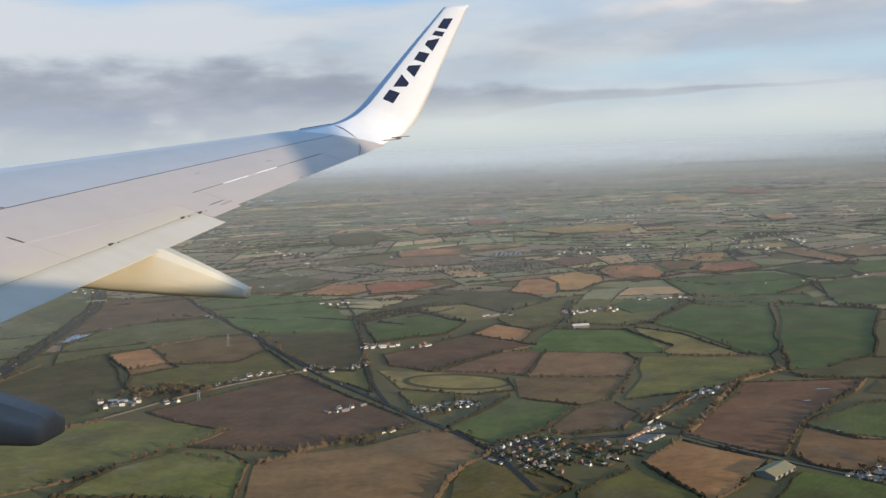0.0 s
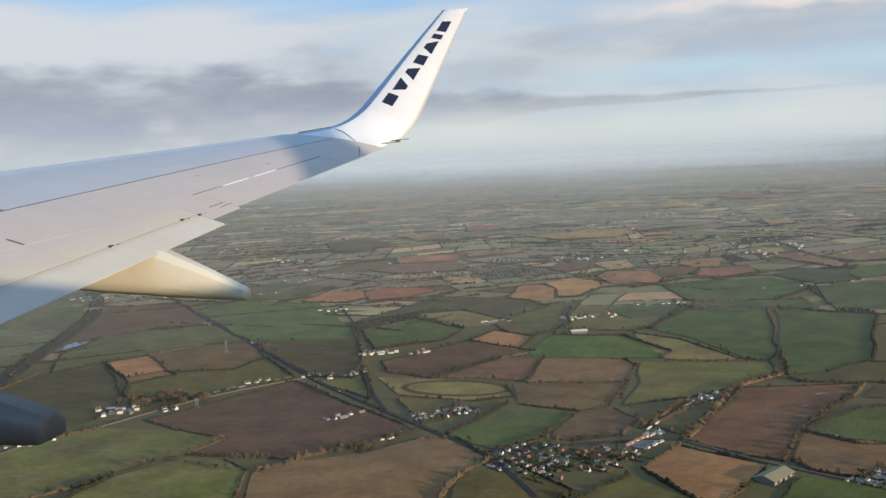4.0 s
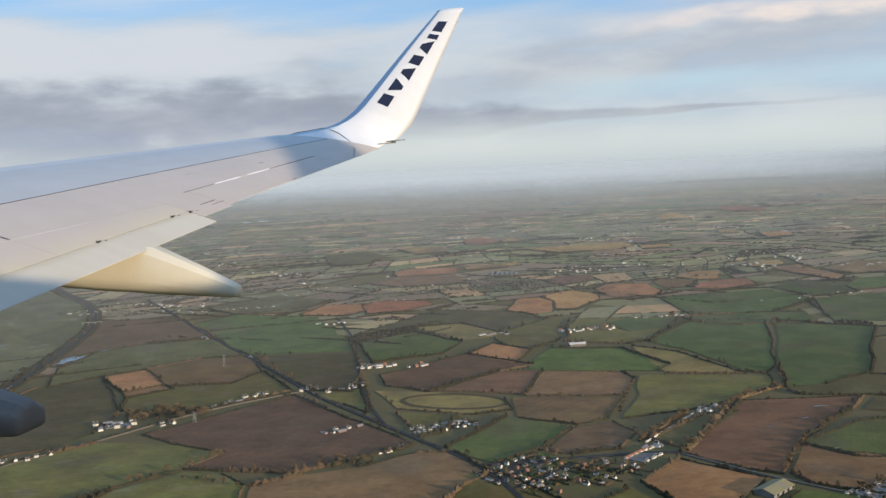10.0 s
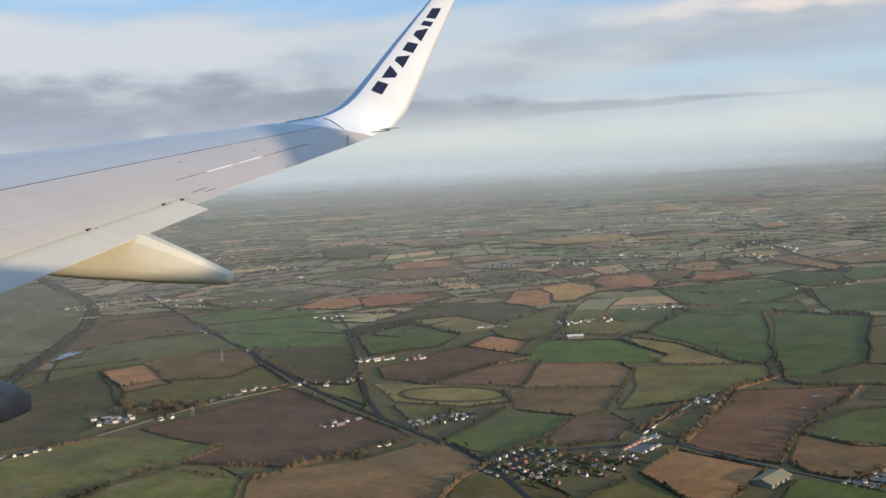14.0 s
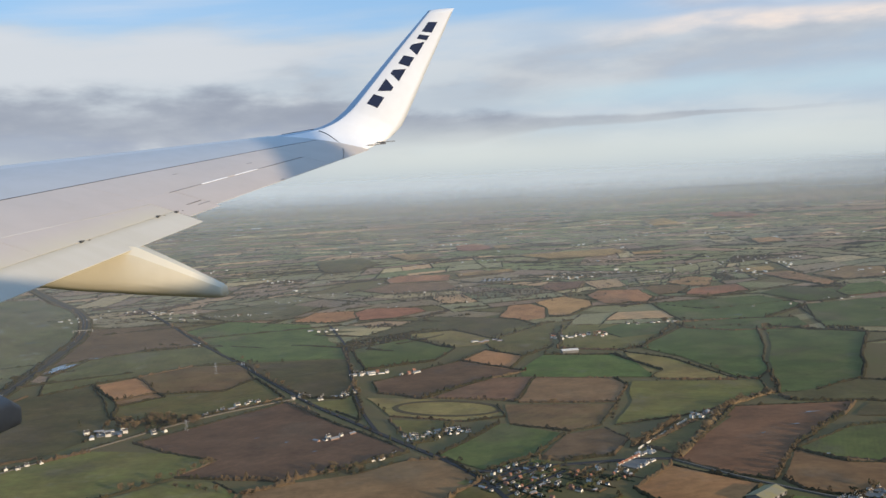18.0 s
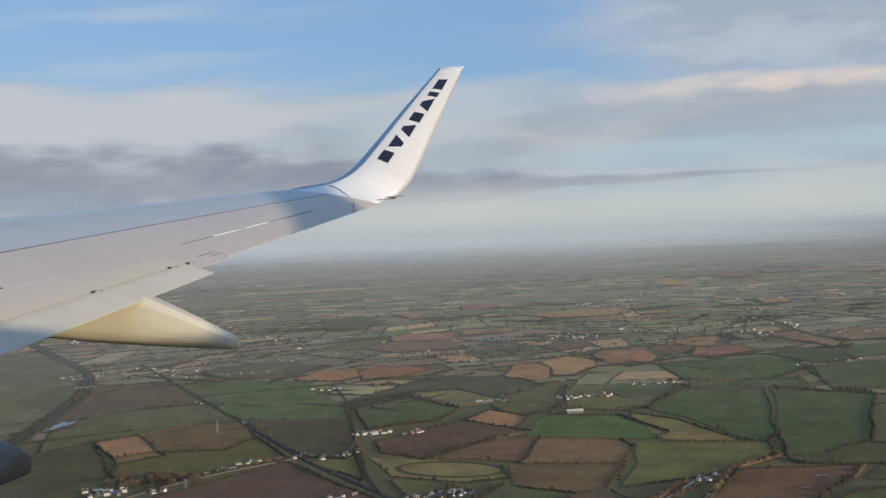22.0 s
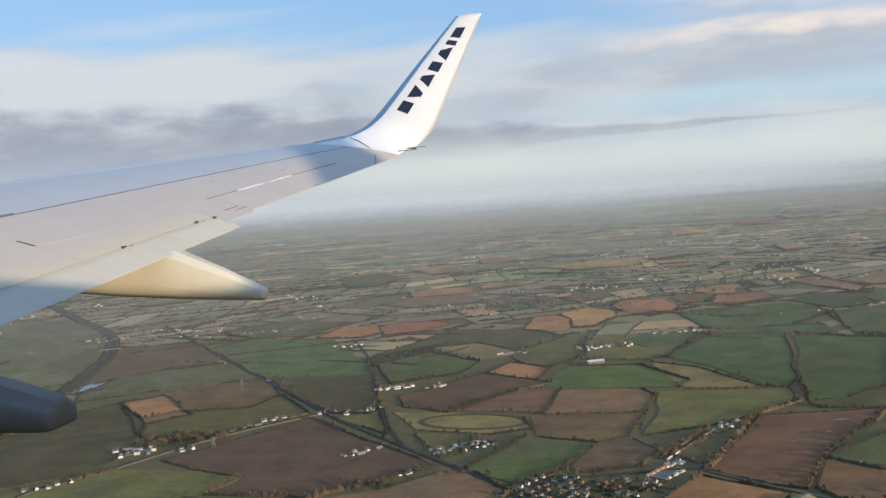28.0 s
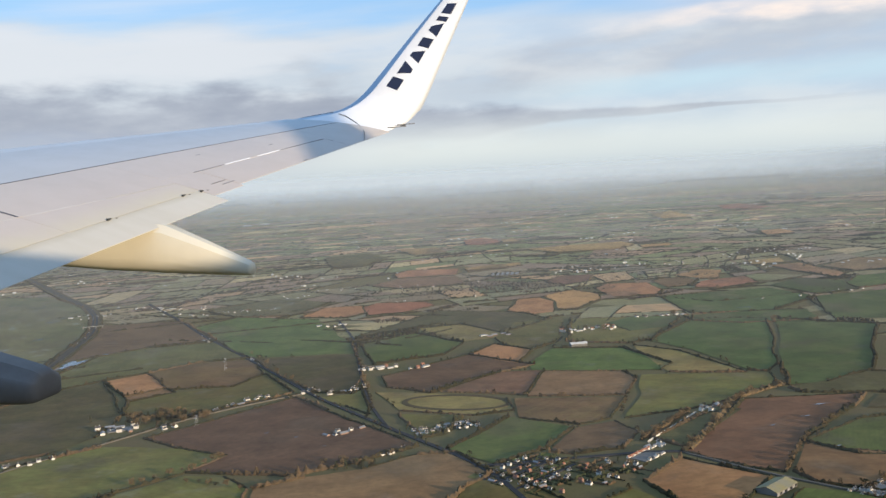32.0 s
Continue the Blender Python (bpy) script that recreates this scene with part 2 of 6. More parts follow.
def crop(name, colour, second, row_turn=20.0, row_gap=24.0, rows=0.25, frost=0.0):
    """A field: soil or crop in blotches, with faint drill rows and wheel tracks."""
    colour, second = [tuple(q * k for q, k in zip(c, (1.05, 0.945, 0.87))) for c in (colour, second)]
    m = bpy.data.materials.new(name)
    m.use_nodes = True
    n = Nodes(m.node_tree)
    at = n.add("ShaderNodeNewGeometry").outputs["Position"]
    rnd = n.add("ShaderNodeObjectInfo").outputs["Random"]
    turn = n.add("ShaderNodeVectorRotate", rotation_type="Z_AXIS")
    n.put(turn.inputs["Vector"], at)
    n.put(turn.inputs["Angle"], n.math("MULTIPLY_ADD", rnd, 1.6, radians(row_turn)))
    wave = n.add("ShaderNodeTexWave", bands_direction="X")
    n.put(wave.inputs["Vector"], turn.outputs[0])
    n.put(wave.inputs["Scale"], 0.31 / row_gap * 6.28 / 2)
    wave.inputs["Distortion"].default_value = 2.0
    wave.inputs["Detail"].default_value = 2.0
    wave.inputs["Detail Scale"].default_value = 0.6
    big, mid, small = n.noise(at, 0.006, 4.0), n.noise(at, 0.03, 4.0, 0.6), n.noise(at, 0.4, 3.0, 0.7)
    c = n.mix(n.ramp(n.math("MULTIPLY_ADD", mid, 0.4, n.math("MULTIPLY", big, 0.6)), 0.36, 0.64), colour, second)
    c = n.mix(n.math("MULTIPLY", n.ramp(wave.outputs["Fac"], 0.55, 0.95), rows), c, tuple(v * 0.72 for v in second))
    c = n.mix(n.math("MULTIPLY", n.ramp(small, 0.4, 0.7), 0.3), c, tuple(v * 0.7 for v in colour))
    streak = n.add("ShaderNodeVectorMath", operation="MULTIPLY")
    n.put(streak.inputs[0], turn.outputs[0])
    streak.inputs[1].default_value = (0.11, 0.018, 0.0)
    c = n.mix(n.ramp(n.noise(streak.outputs[0], 1.0, 5.0, 0.65), 0.38, 0.66, 0.0, 0.42), c, tuple(v * 0.62 for v in second))
    c = n.mix(n.ramp(n.noise(at, 0.009, 5.0, 0.6), 0.58, 0.76, 0.0, 0.40), c, tuple(0.5 * v + 0.09 for v in second))
    c = n.mix(n.ramp(n.noise(at, 0.0045, 4.0, 0.55), 0.50, 0.68, 0.0, 0.45), c, (0.118, 0.084, 0.048))
    if frost:
        c = n.mix(n.math("MULTIPLY", n.ramp(n.noise(at, 0.012, 5.0, 0.65), 0.55, 0.75), frost), c, (0.30, 0.33, 0.32))
    hsv = n.add("ShaderNodeHueSaturation")
    patch = n.noise(at, 0.011, 6.0, 0.62)
    n.put(hsv.inputs["Value"], n.math("MULTIPLY", n.math("MULTIPLY_ADD", rnd, 0.35, 0.82), n.math("MULTIPLY", n.ramp(patch, 0.30, 0.70, 0.76, 1.16), n.ramp(n.noise(at, 0.07, 5.0, 0.65), 0.36, 0.66, 0.90, 1.07))))
    n.put(hsv.inputs["Hue"], n.math("MULTIPLY_ADD", rnd, 0.03, 0.485))
    n.put(hsv.inputs["Color"], c)
    b = n.add("ShaderNodeBsdfPrincipled")
    n.put(b.inputs["Base Color"], hsv.outputs[0])
    b.inputs["Roughness"].default_value = 0.95
    b.inputs["Specular IOR Level"].default_value = 0.15
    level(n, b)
    o = n.add("ShaderNodeOutputMaterial")
    n.put(o.inputs[0], b.outputs[0])
    return m


CROPS = {
    "wheat": (crop("winter_wheat", (0.094, 0.133, 0.034), (0.113, 0.138, 0.039), 15, 26, 0.3), "bright green winter wheat field with faint wheel tracks"),
    "pasture": (crop("pasture", (0.141, 0.143, 0.040), (0.174, 0.143, 0.044), 40, 40, 0.12, 0.15), "rough green grazing pasture bounded by hedgerows"),
    "pasture_grey": (crop("frosted_pasture", (0.128, 0.128, 0.056), (0.165, 0.138, 0.068), 60, 50, 0.1, 0.4), "pale grey-green pasture with traces of frost"),
    "grass_deep": (crop("deep_grass", (0.078, 0.112, 0.032), (0.092, 0.110, 0.036), 35, 30, 0.15), "deep green winter grass field bounded by hedges"),
    "pasture_dark": (crop("damp_pasture", (0.106, 0.103, 0.037), (0.125, 0.104, 0.041), 80, 40, 0.15, 0.1), "dull olive pasture, damp and thin"),
    "meadow": (crop("old_meadow", (0.205, 0.160, 0.058), (0.225, 0.150, 0.062), 35, 30, 0.15), "dull olive-tan meadow of old grass"),
    "plough_dark": (crop("ploughed_soil", (0.142, 0.090, 0.046), (0.165, 0.103, 0.053), 30, 14, 0.3), "dark brown ploughed field"),
    "plough_red": (crop("red_soil", (0.232, 0.132, 0.066), (0.250, 0.150, 0.076), 10, 16, 0.3), "reddish brown tilled field"),
    "plough_orange": (crop("light_soil", (0.222, 0.122, 0.055), (0.196, 0.113, 0.054), 50, 18, 0.35), "large light brown tilled field with wet patches"),
    "stubble_orange": (crop("stubble", (0.46, 0.225, 0.098), (0.40, 0.205, 0.094), 25, 12, 0.25), "orange-tan stubble field"),
    "stubble_pale": (crop("old_stubble", (0.46, 0.275, 0.105), (0.38, 0.24, 0.09), 70, 18, 0.25), "straw-coloured old stubble field"),
}

M_GROUND = surface("rough_grass", (0.118, 0.104, 0.040), 0.95, second=(0.135, 0.098, 0.046), scale=0.01, fine=0.15, spec=0.1)
M_HEDGE = surface("hedge_leaf", (0.050, 0.037, 0.019), 0.95, second=(0.026, 0.027, 0.013), scale=0.04, fine=0.6, per_object=0.5, spec=0.1)
M_TWIG = surface("bare_twigs", (0.105, 0.070, 0.040), 0.95, second=(0.072, 0.052, 0.030), scale=0.08, fine=0.8, per_object=0.5, spec=0.1)
M_WOOD = surface("bare_wood", (0.088, 0.060, 0.042), 0.95, second=(0.055, 0.045, 0.030), scale=0.02, fine=0.3, spec=0.1)
M_GOLD = surface("golden_twigs", (0.160, 0.110, 0.056), 0.95, second=(0.105, 0.072, 0.038), scale=0.05, fine=0.5, per_object=0.3, spec=0.1)
M_EVERGREEN = surface("evergreen_leaf", (0.034, 0.043, 0.019), 0.95, second=(0.051, 0.050, 0.024), scale=0.1, fine=0.8, per_object=0.5, spec=0.1)
M_BARK = surface("bark", (0.11, 0.085, 0.06), 0.95, scale=0.5, fine=4.0, spec=0.1)
M_TARMAC = surface("tarmac", (0.042, 0.042, 0.045), 0.9, second=(0.034, 0.034, 0.036), scale=0.03, fine=0.5, spec=0.1)
M_CONCRETE = surface("weathered_concrete", (0.30, 0.28, 0.25), 0.9, second=(0.22, 0.21, 0.19), scale=0.1, fine=1.0, spec=0.1)
M_LANE = surface("worn_lane", (0.15, 0.13, 0.105), 0.9, scale=0.05, fine=0.8, spec=0.1)
M_YARD = surface("yard_concrete", (0.20, 0.185, 0.165), 0.9, scale=0.05, fine=0.5, spec=0.1)
M_VERGE = surface("motorway_verge", (0.098, 0.064, 0.034), 0.95, second=(0.075, 0.062, 0.030), scale=0.02, fine=0.3, spec=0.1)
M_WHITEWALL = surface("white_render", (0.72, 0.68, 0.61), 0.85, second=(0.58, 0.54, 0.47), scale=0.2, fine=1.5, per_object=0.2)
M_BRICK = surface("brick_wall", (0.30, 0.185, 0.135), 0.9, scale=0.3, fine=2.0, per_object=0.3)
M_SLATE = surface("slate_roof", (0.085, 0.078, 0.074), 0.7, scale=0.3, fine=1.5, per_object=0.4, spec=0.15)
M_TILE = surface("tile_roof", (0.30, 0.13, 0.08), 0.85, scale=0.3, fine=1.5, per_object=0.3, spec=0.15)
M_SHEET = surface("sheet_roof", (0.24, 0.235, 0.23), 0.65, metal=0.0, scale=0.1, fine=0.6, per_object=0.3)
M_MOSS = surface("mossy_sheet_roof", (0.25, 0.205, 0.075), 0.9, second=(0.20, 0.185, 0.125), scale=0.05, fine=0.4)
M_PANE = surface("dark_window", (0.03, 0.035, 0.04), 0.15, scale=0.5, fine=2.0)
M_WATER = surface("pond_water", (0.16, 0.19, 0.22), 0.08, scale=0.02, fine=0.1)
M_STEEL = surface("galvanised_steel", (0.45, 0.46, 0.47), 0.5, metal=0.7, scale=0.5, fine=3.0)
M_CAR = surface("car_paint", (0.75, 0.75, 0.76), 0.3, scale=0.5, fine=2.0, per_object=0.6)
M_RUBBER = surface("black_rubber", (0.03, 0.03, 0.03), 0.8, scale=1.0, fine=5.0)

def stained_paint(name, colour, second, stain, start, full, rough, coat, streaks=0.5):
    """Aircraft paint that oil and dirt have yellowed towards a stretch of the chord, with streaks along the airflow."""
    m = bpy.data.materials.new(name)
    m.use_nodes = True
    n = Nodes(m.node_tree)
    at = n.add("ShaderNodeTexCoord").outputs["Object"]
    chord = n.add("ShaderNodeAttribute", attribute_name="chordwise").outputs["Fac"]
    big, small = n.noise(at, 0.7, 3.0), n.noise(at, 2.5, 4.0, 0.65)
    flow = n.add("ShaderNodeVectorMath", operation="MULTIPLY")
    n.put(flow.inputs[0], at)
    flow.inputs[1].default_value = (0.7, 4.5, 1.0)
    streak = n.noise(flow.outputs[0], 1.0, 5.0, 0.6)
    c = n.mix(n.ramp(big, 0.25, 0.75), colour, second)
    c = n.mix(n.math("MULTIPLY", n.ramp(small, 0.35, 0.7), 0.10), c, tuple(q * 0.7 for q in second))
    c = n.mix(n.math("MULTIPLY", n.ramp(streak, 0.5, 0.75), 0.14 * streaks), c, tuple(q * 0.6 for q in second))
    where_ = n.math("ADD", chord, n.math("MULTIPLY_ADD", big, 0.05, -0.025))
    c = n.mix(n.math("MULTIPLY", n.ramp(where_, start, full), n.ramp(streak, 0.3, 0.7, 0.6, 1.0)), c, stain)
    b = n.add("ShaderNodeBsdfPrincipled")
    n.put(b.inputs["Base Color"], c)
    n.put(b.inputs["Roughness"], n.math("MULTIPLY_ADD", small, 0.15, rough - 0.07))
    b.inputs["Coat Weight"].default_value = coat
    o = n.add("ShaderNodeOutputMaterial")
    n.put(o.inputs[0], b.outputs[0])
    return m


# aircraft paint and metal
M_SKIN = stained_paint("wing_grey_paint", (0.455, 0.393, 0.340), (0.424, 0.366, 0.320), (0.47, 0.42, 0.31), 0.83, 0.95, 0.42, 0.25)
M_CLEAN = stained_paint("aileron_grey_paint", (0.455, 0.393, 0.340), (0.424, 0.366, 0.320), (0.435, 0.375, 0.325), 0.95, 1.0, 0.42, 0.25)
# cooler than the skin behind: reflected sky is put into this colour
M_FORE = surface("wing_fore_sky_tint", (0.392, 0.396, 0.402), 0.40, second=(0.368, 0.373, 0.381), scale=0.7, fine=2.5, coat=0.2, mottle=0.10)
# paler again, with the sky's reflection along the edge painted in
M_NOSE = surface("leading_edge_sky_tint", (0.450, 0.455, 0.462), 0.38, second=(0.425, 0.43, 0.44), scale=0.7, fine=2.5, coat=0.2, mottle=0.10)
M_FLAP = stained_paint("flap_cream_paint", (0.42, 0.385, 0.305), (0.40, 0.365, 0.28), (0.485, 0.455, 0.39), 0.945, 0.985, 0.45, 0.1)
M_GAP = surface("dark_gap", (0.045, 0.05, 0.055), 0.8, scale=1.0, fine=8.0)
M_SEAM = surface("dark_sealant", (0.07, 0.075, 0.09), 0.6, scale=1.5, fine=10.0)
# dark base stands in for shade on the inboard fairing; also a slot's grey
M_SHADE_GREY = surface("shade_and_slot_grey", (0.150, 0.138, 0.130), 0.62, spec=0.3, scale=1.2, fine=6.0)
M_SEAL = surface("rubber_seal", (0.16, 0.165, 0.18), 0.6, scale=1.5, fine=10.0)
M_FAIRING = surface("fairing_cream_paint", (0.63, 0.58, 0.455), 0.42, second=(0.58, 0.53, 0.415), scale=1.2, fine=6.0, coat=0.15, mottle=0.10)
M_WINGLET = surface("winglet_white_paint", (0.70, 0.725, 0.765), 0.38, second=(0.67, 0.685, 0.71), scale=0.8, fine=6.0, coat=0.2, mottle=0.10)
M_POLISH = surface("polished_metal", (0.44, 0.47, 0.53), 0.30, second=(0.40, 0.43, 0.48), metal=1.0, scale=0.8, fine=5.0, mottle=0.10)
M_NAVY = surface("navy_paint", (0.014, 0.018, 0.050), 0.4, scale=1.0, fine=6.0)
# pale colour paints the light caught along the spoilers' fore edge
M_TRIM = surface("lit_edge_paint", (0.50, 0.485, 0.46), 0.6, second=(0.36, 0.34, 0.31), scale=1.6, fine=5.0)
M_STAIN = surface("oil_stain", (0.30, 0.285, 0.26), 0.6, second=(0.40, 0.38, 0.33), scale=0.8, fine=5.0)


# ---------------------------------------------------------------- building blocks
def mesh_of(name, verts, faces, smooth=False):
    me = bpy.data.meshes.new(name)
    me.from_pydata([tuple(v) for v in verts], [], faces)
    me.update()
    if smooth:
        me.polygons.foreach_set("use_smooth", [True] * len(me.polygons))
    return me


def piece(name, verts, faces, material, parent=None, label="", smooth=False):
    """One mesh object, a thing of its own or a part under parent."""
    me = mesh_of(name, verts, faces, smooth)
    me.materials.append(material)
    ob = new(name, me)
    if parent is not None:
        ob.parent = parent
    if label:
        ob["label"] = label
    return ob


def part(name, bm, material, parent, label=""):
    me = bpy.data.meshes.new(name)
    bm.to_mesh(me)
    bm.free()
    me.materials.append(material)
    ob = new(name, me)
    ob.parent = parent
    if label:
        ob["label"] = label
    return ob


def box_data(x0, y0, z0, x1, y1, z1):
    v = [(x, y, z) for z in (z0, z1) for y in (y0, y1) for x in (x0, x1)]
    return v, [(0, 2, 3, 1), (4, 5, 7, 6), (0, 1, 5, 4), (2, 6, 7, 3), (0, 4, 6, 2), (1, 3, 7, 5)]


FLAT_TO, RIM, RIM_RISE = 2600.0, 4880.0, ALT * 0.915


def land(x, y):
    """Level fields, then far ground pulled in and raised to look right from the camera. Gives the place and the size of
    things there.
    """
    far = math.hypot(x, y)
    if far <= FLAT_TO:
        return Vector((x, y, 0.0)), 1.0
    near = FLAT_TO + (RIM - FLAT_TO) * (1 - FLAT_TO / far)
    k = near / far
    return Vector((x * k, y * k, RIM_RISE * (1 - k))), k


def strip(name, line, width, material, lift, parent=None, label="", kerb=0.0):
    """A road or path along a line of plan points."""
    pts = []
    for (ax, ay), (bx, by) in zip(line, line[1:]):
        steps = max(2, int(math.hypot(bx - ax, by - ay) / 40))
        pts += [(ax + (bx - ax) * i / steps, ay + (by - ay) * i / steps) for i in range(steps)]
    pts.append(line[-1])
    for _ in range(6):
        pts = [pts[0]] + [((a[0] + 2 * b[0] + c[0]) / 4, (a[1] + 2 * b[1] + c[1]) / 4) for a, b, c in zip(pts, pts[1:], pts[2:])] + [pts[-1]]
    v, f = [], []
    for i, p in enumerate(pts):
        a, b = pts[max(i - 1, 0)], pts[min(i + 1, len(pts) - 1)]
        t = Vector((b[0] - a[0], b[1] - a[1])).normalized()
        for side in (-1, 1):
            g, k = land(p[0] - t.y * side * width / 2, p[1] + t.x * side * width / 2)
            v += [g + Vector((0, 0, lift + (1 - k) * 17)), g - Vector((0, 0, 0.4))]
        if i:
            j = 4 * i
            f += [(j - 4, j - 2, j + 2, j), (j - 3, j - 4, j, j + 1), (j - 2, j - 1, j + 3, j + 2)]
    return piece(name, v, f, material, parent, label)


# ---------------------------------------------------------------- the land
rings = [0, 200, 450, 700, 950, 1200, 1500, 1800, 2100, 2400, 2600]
rings += [FLAT_TO / (1 - i / 90.0) for i in range(1, 90)] + [FLAT_TO * 300]
v, f, SEG = [], [], 180
for r in rings:
    for j in range(SEG):
        a = 2 * math.pi * j / SEG
        v.append(land(r * math.cos(a), r * math.sin(a))[0])
for i in range(len(rings) - 1):
    for j in range(SEG):
        a, b = i * SEG + j, i * SEG + (j + 1) % SEG
        f.append((a, b, b + SEG, a + SEG) if i else (a, b + SEG, a + SEG))
tagged(piece("ground", v, f, M_GROUND), "rough grass and soil lowland reaching the horizon", "ground", kind="structure")

# distant patchwork: jittered rectangles of crop, past the fields that are laid out one by one
rng = random.Random(7)


def patchwork_material(name, tone):
    """Small fields in many crops. tone: brightness put into their colours, raised far off against the haze."""
    m = bpy.data.materials.new(name)
    m.use_nodes = True
    n = Nodes(m.node_tree)
    geo = n.add("ShaderNodeNewGeometry")
    at, rnd = geo.outputs["Position"], geo.outputs["Random Per Island"]
    ramp = n.add("ShaderNodeValToRGB")
    ramp.color_ramp.interpolation = "CONSTANT"
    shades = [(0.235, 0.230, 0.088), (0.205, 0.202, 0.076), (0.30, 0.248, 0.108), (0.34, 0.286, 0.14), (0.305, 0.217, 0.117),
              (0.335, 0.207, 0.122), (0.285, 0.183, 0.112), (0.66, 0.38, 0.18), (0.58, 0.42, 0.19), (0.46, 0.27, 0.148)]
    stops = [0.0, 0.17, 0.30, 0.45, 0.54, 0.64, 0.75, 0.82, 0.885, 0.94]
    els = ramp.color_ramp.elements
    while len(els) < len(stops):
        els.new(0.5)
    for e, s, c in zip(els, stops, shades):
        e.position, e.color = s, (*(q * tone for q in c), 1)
    n.put(ramp.inputs[0], rnd)
    big, mid = n.noise(at, 0.004, 4.0), n.noise(at, 0.03, 4.0, 0.65)
    split = n.add("ShaderNodeSeparateXYZ")
    n.put(split.inputs[0], at)
    region = n.math("ADD", n.noise(at, 0.0011, 3.0), n.ramp(split.outputs[0], -1100.0, 300.0, 0.11, -0.01))      # heavier brown soil in the west
    c = n.mix(n.ramp(region, 0.44, 0.64, 0.0, 0.45), ramp.outputs[0], (0.31, 0.20, 0.125))
    c = n.mix(n.ramp(region, 0.30, 0.42, 0.30, 0.0), c, (0.20, 0.21, 0.09))
    c = n.mix(n.math("MULTIPLY", n.ramp(mid, 0.4, 0.7), 0.22), c, (0.075, 0.070, 0.042))
    c = n.mix(n.math("MULTIPLY", n.ramp(big, 0.5, 0.7), 0.35), c, (0.18, 0.18, 0.13))
    c = n.mix(n.ramp(n.noise(at, 0.09, 3.0, 0.7), 0.5, 0.72, 0.0, 0.22), c, (0.055, 0.052, 0.035))
    b = n.add("ShaderNodeBsdfPrincipled")
    n.put(b.inputs["Base Color"], c)
    b.inputs["Roughness"].default_value = 0.95
    b.inputs["Specular IOR Level"].default_value = 0.1
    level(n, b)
    o = n.add("ShaderNodeOutputMaterial")
    n.put(o.inputs[0], b.outputs[0])
    return m


# far crops are painted brighter than nearer ones, to show through the haze
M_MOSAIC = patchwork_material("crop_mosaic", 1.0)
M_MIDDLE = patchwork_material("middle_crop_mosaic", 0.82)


def ridge(v, f, a, b, height, width, step, r, gaps=0.06, bend=None):
    """A ragged bank of leaf between two plan points, added to a mesh."""
    length = math.hypot(b[0] - a[0], b[1] - a[1])
    count = max(2, int(length / step))
    side = Vector((-(b[1] - a[1]), b[0] - a[0], 0)).normalized()
    last = None
    for i in range(count + 1):
        t = i / count
        px, py = a[0] + (b[0] - a[0]) * t + r.uniform(-1, 1), a[1] + (b[1] - a[1]) * t + r.uniform(-1, 1)
        g, k = land(*(bend(px, py) if bend else (px, py)))
        if r.random() < gaps:
            last = None
            continue
        h, w = height * k * r.uniform(0.55, 1.3), width * k * r.uniform(0.6, 1.25)
        if r.random() < 0.12:
            h *= r.uniform(1.4, 2.2)
        s = len(v)
        up = Vector((0, 0, 1))
        v += [g - side * w * 0.5 - up * 0.5, g - side * w * 0.45 + up * h * r.uniform(0.4, 0.7), g + side * w * r.uniform(-0.2, 0.2) + up * h,
              g + side * w * 0.45 + up * h * r.uniform(0.4, 0.7), g + side * w * 0.5 - up * 0.5]
        if last is not None:
            f += [(last + q, s + q, s + q + 1, last + q + 1) for q in range(4)]
        last = s


def lattice(turn, wide, deep, near, far, spread, salt):
    """Plan corners of a jittered lattice of fields within a wedge ahead of the aircraft."""
    r = random.Random(salt)
    c, s = math.cos(radians(turn)), math.sin(radians(turn))
    reach = int(far * 1.1 / min(wide, deep)) + 2
    knots = {}

    def knot(i, j):
        if (i, j) not in knots:
            q = random.Random((i * 7919 + j * 104729 + salt) & 0xFFFFFFF)
            knots[i, j] = ((i + (0.5 if j % 2 else 0.0) + q.uniform(-0.28, 0.28)) * wide, (j + q.uniform(-0.25, 0.25)) * deep)
        x, y = knots[i, j]
        return (c * x - s * y, s * x + c * y)

    for i in range(-reach, reach):
        for j in range(-reach, reach):
            mx, my = ((i + 0.5) * wide, (j + 0.5) * deep)
            px, py = c * mx - s * my, s * mx + c * my
            d = math.hypot(px, py)
            if py > 0 and near <= d < far and abs(px) < py * spread + 500:
                yield [knot(i, j), knot(i + 1, j), knot(i + 1, j + 1), knot(i, j + 1)], d


# fields laid out one by one
EDGES = []
LAID_OUT = []
FIELD_NO = [0]


def warp(x, y):
    """Old field boundaries wander a little from the straight."""
    w = noise.noise_vector(Vector((x / 150.0, y / 150.0, 0.3)))
    u = noise.noise_vector(Vector((x / 45.0, y / 45.0, 4.3)))
    return x + w.x * 11 + u.x * 3, y + w.y * 11 + u.y * 3


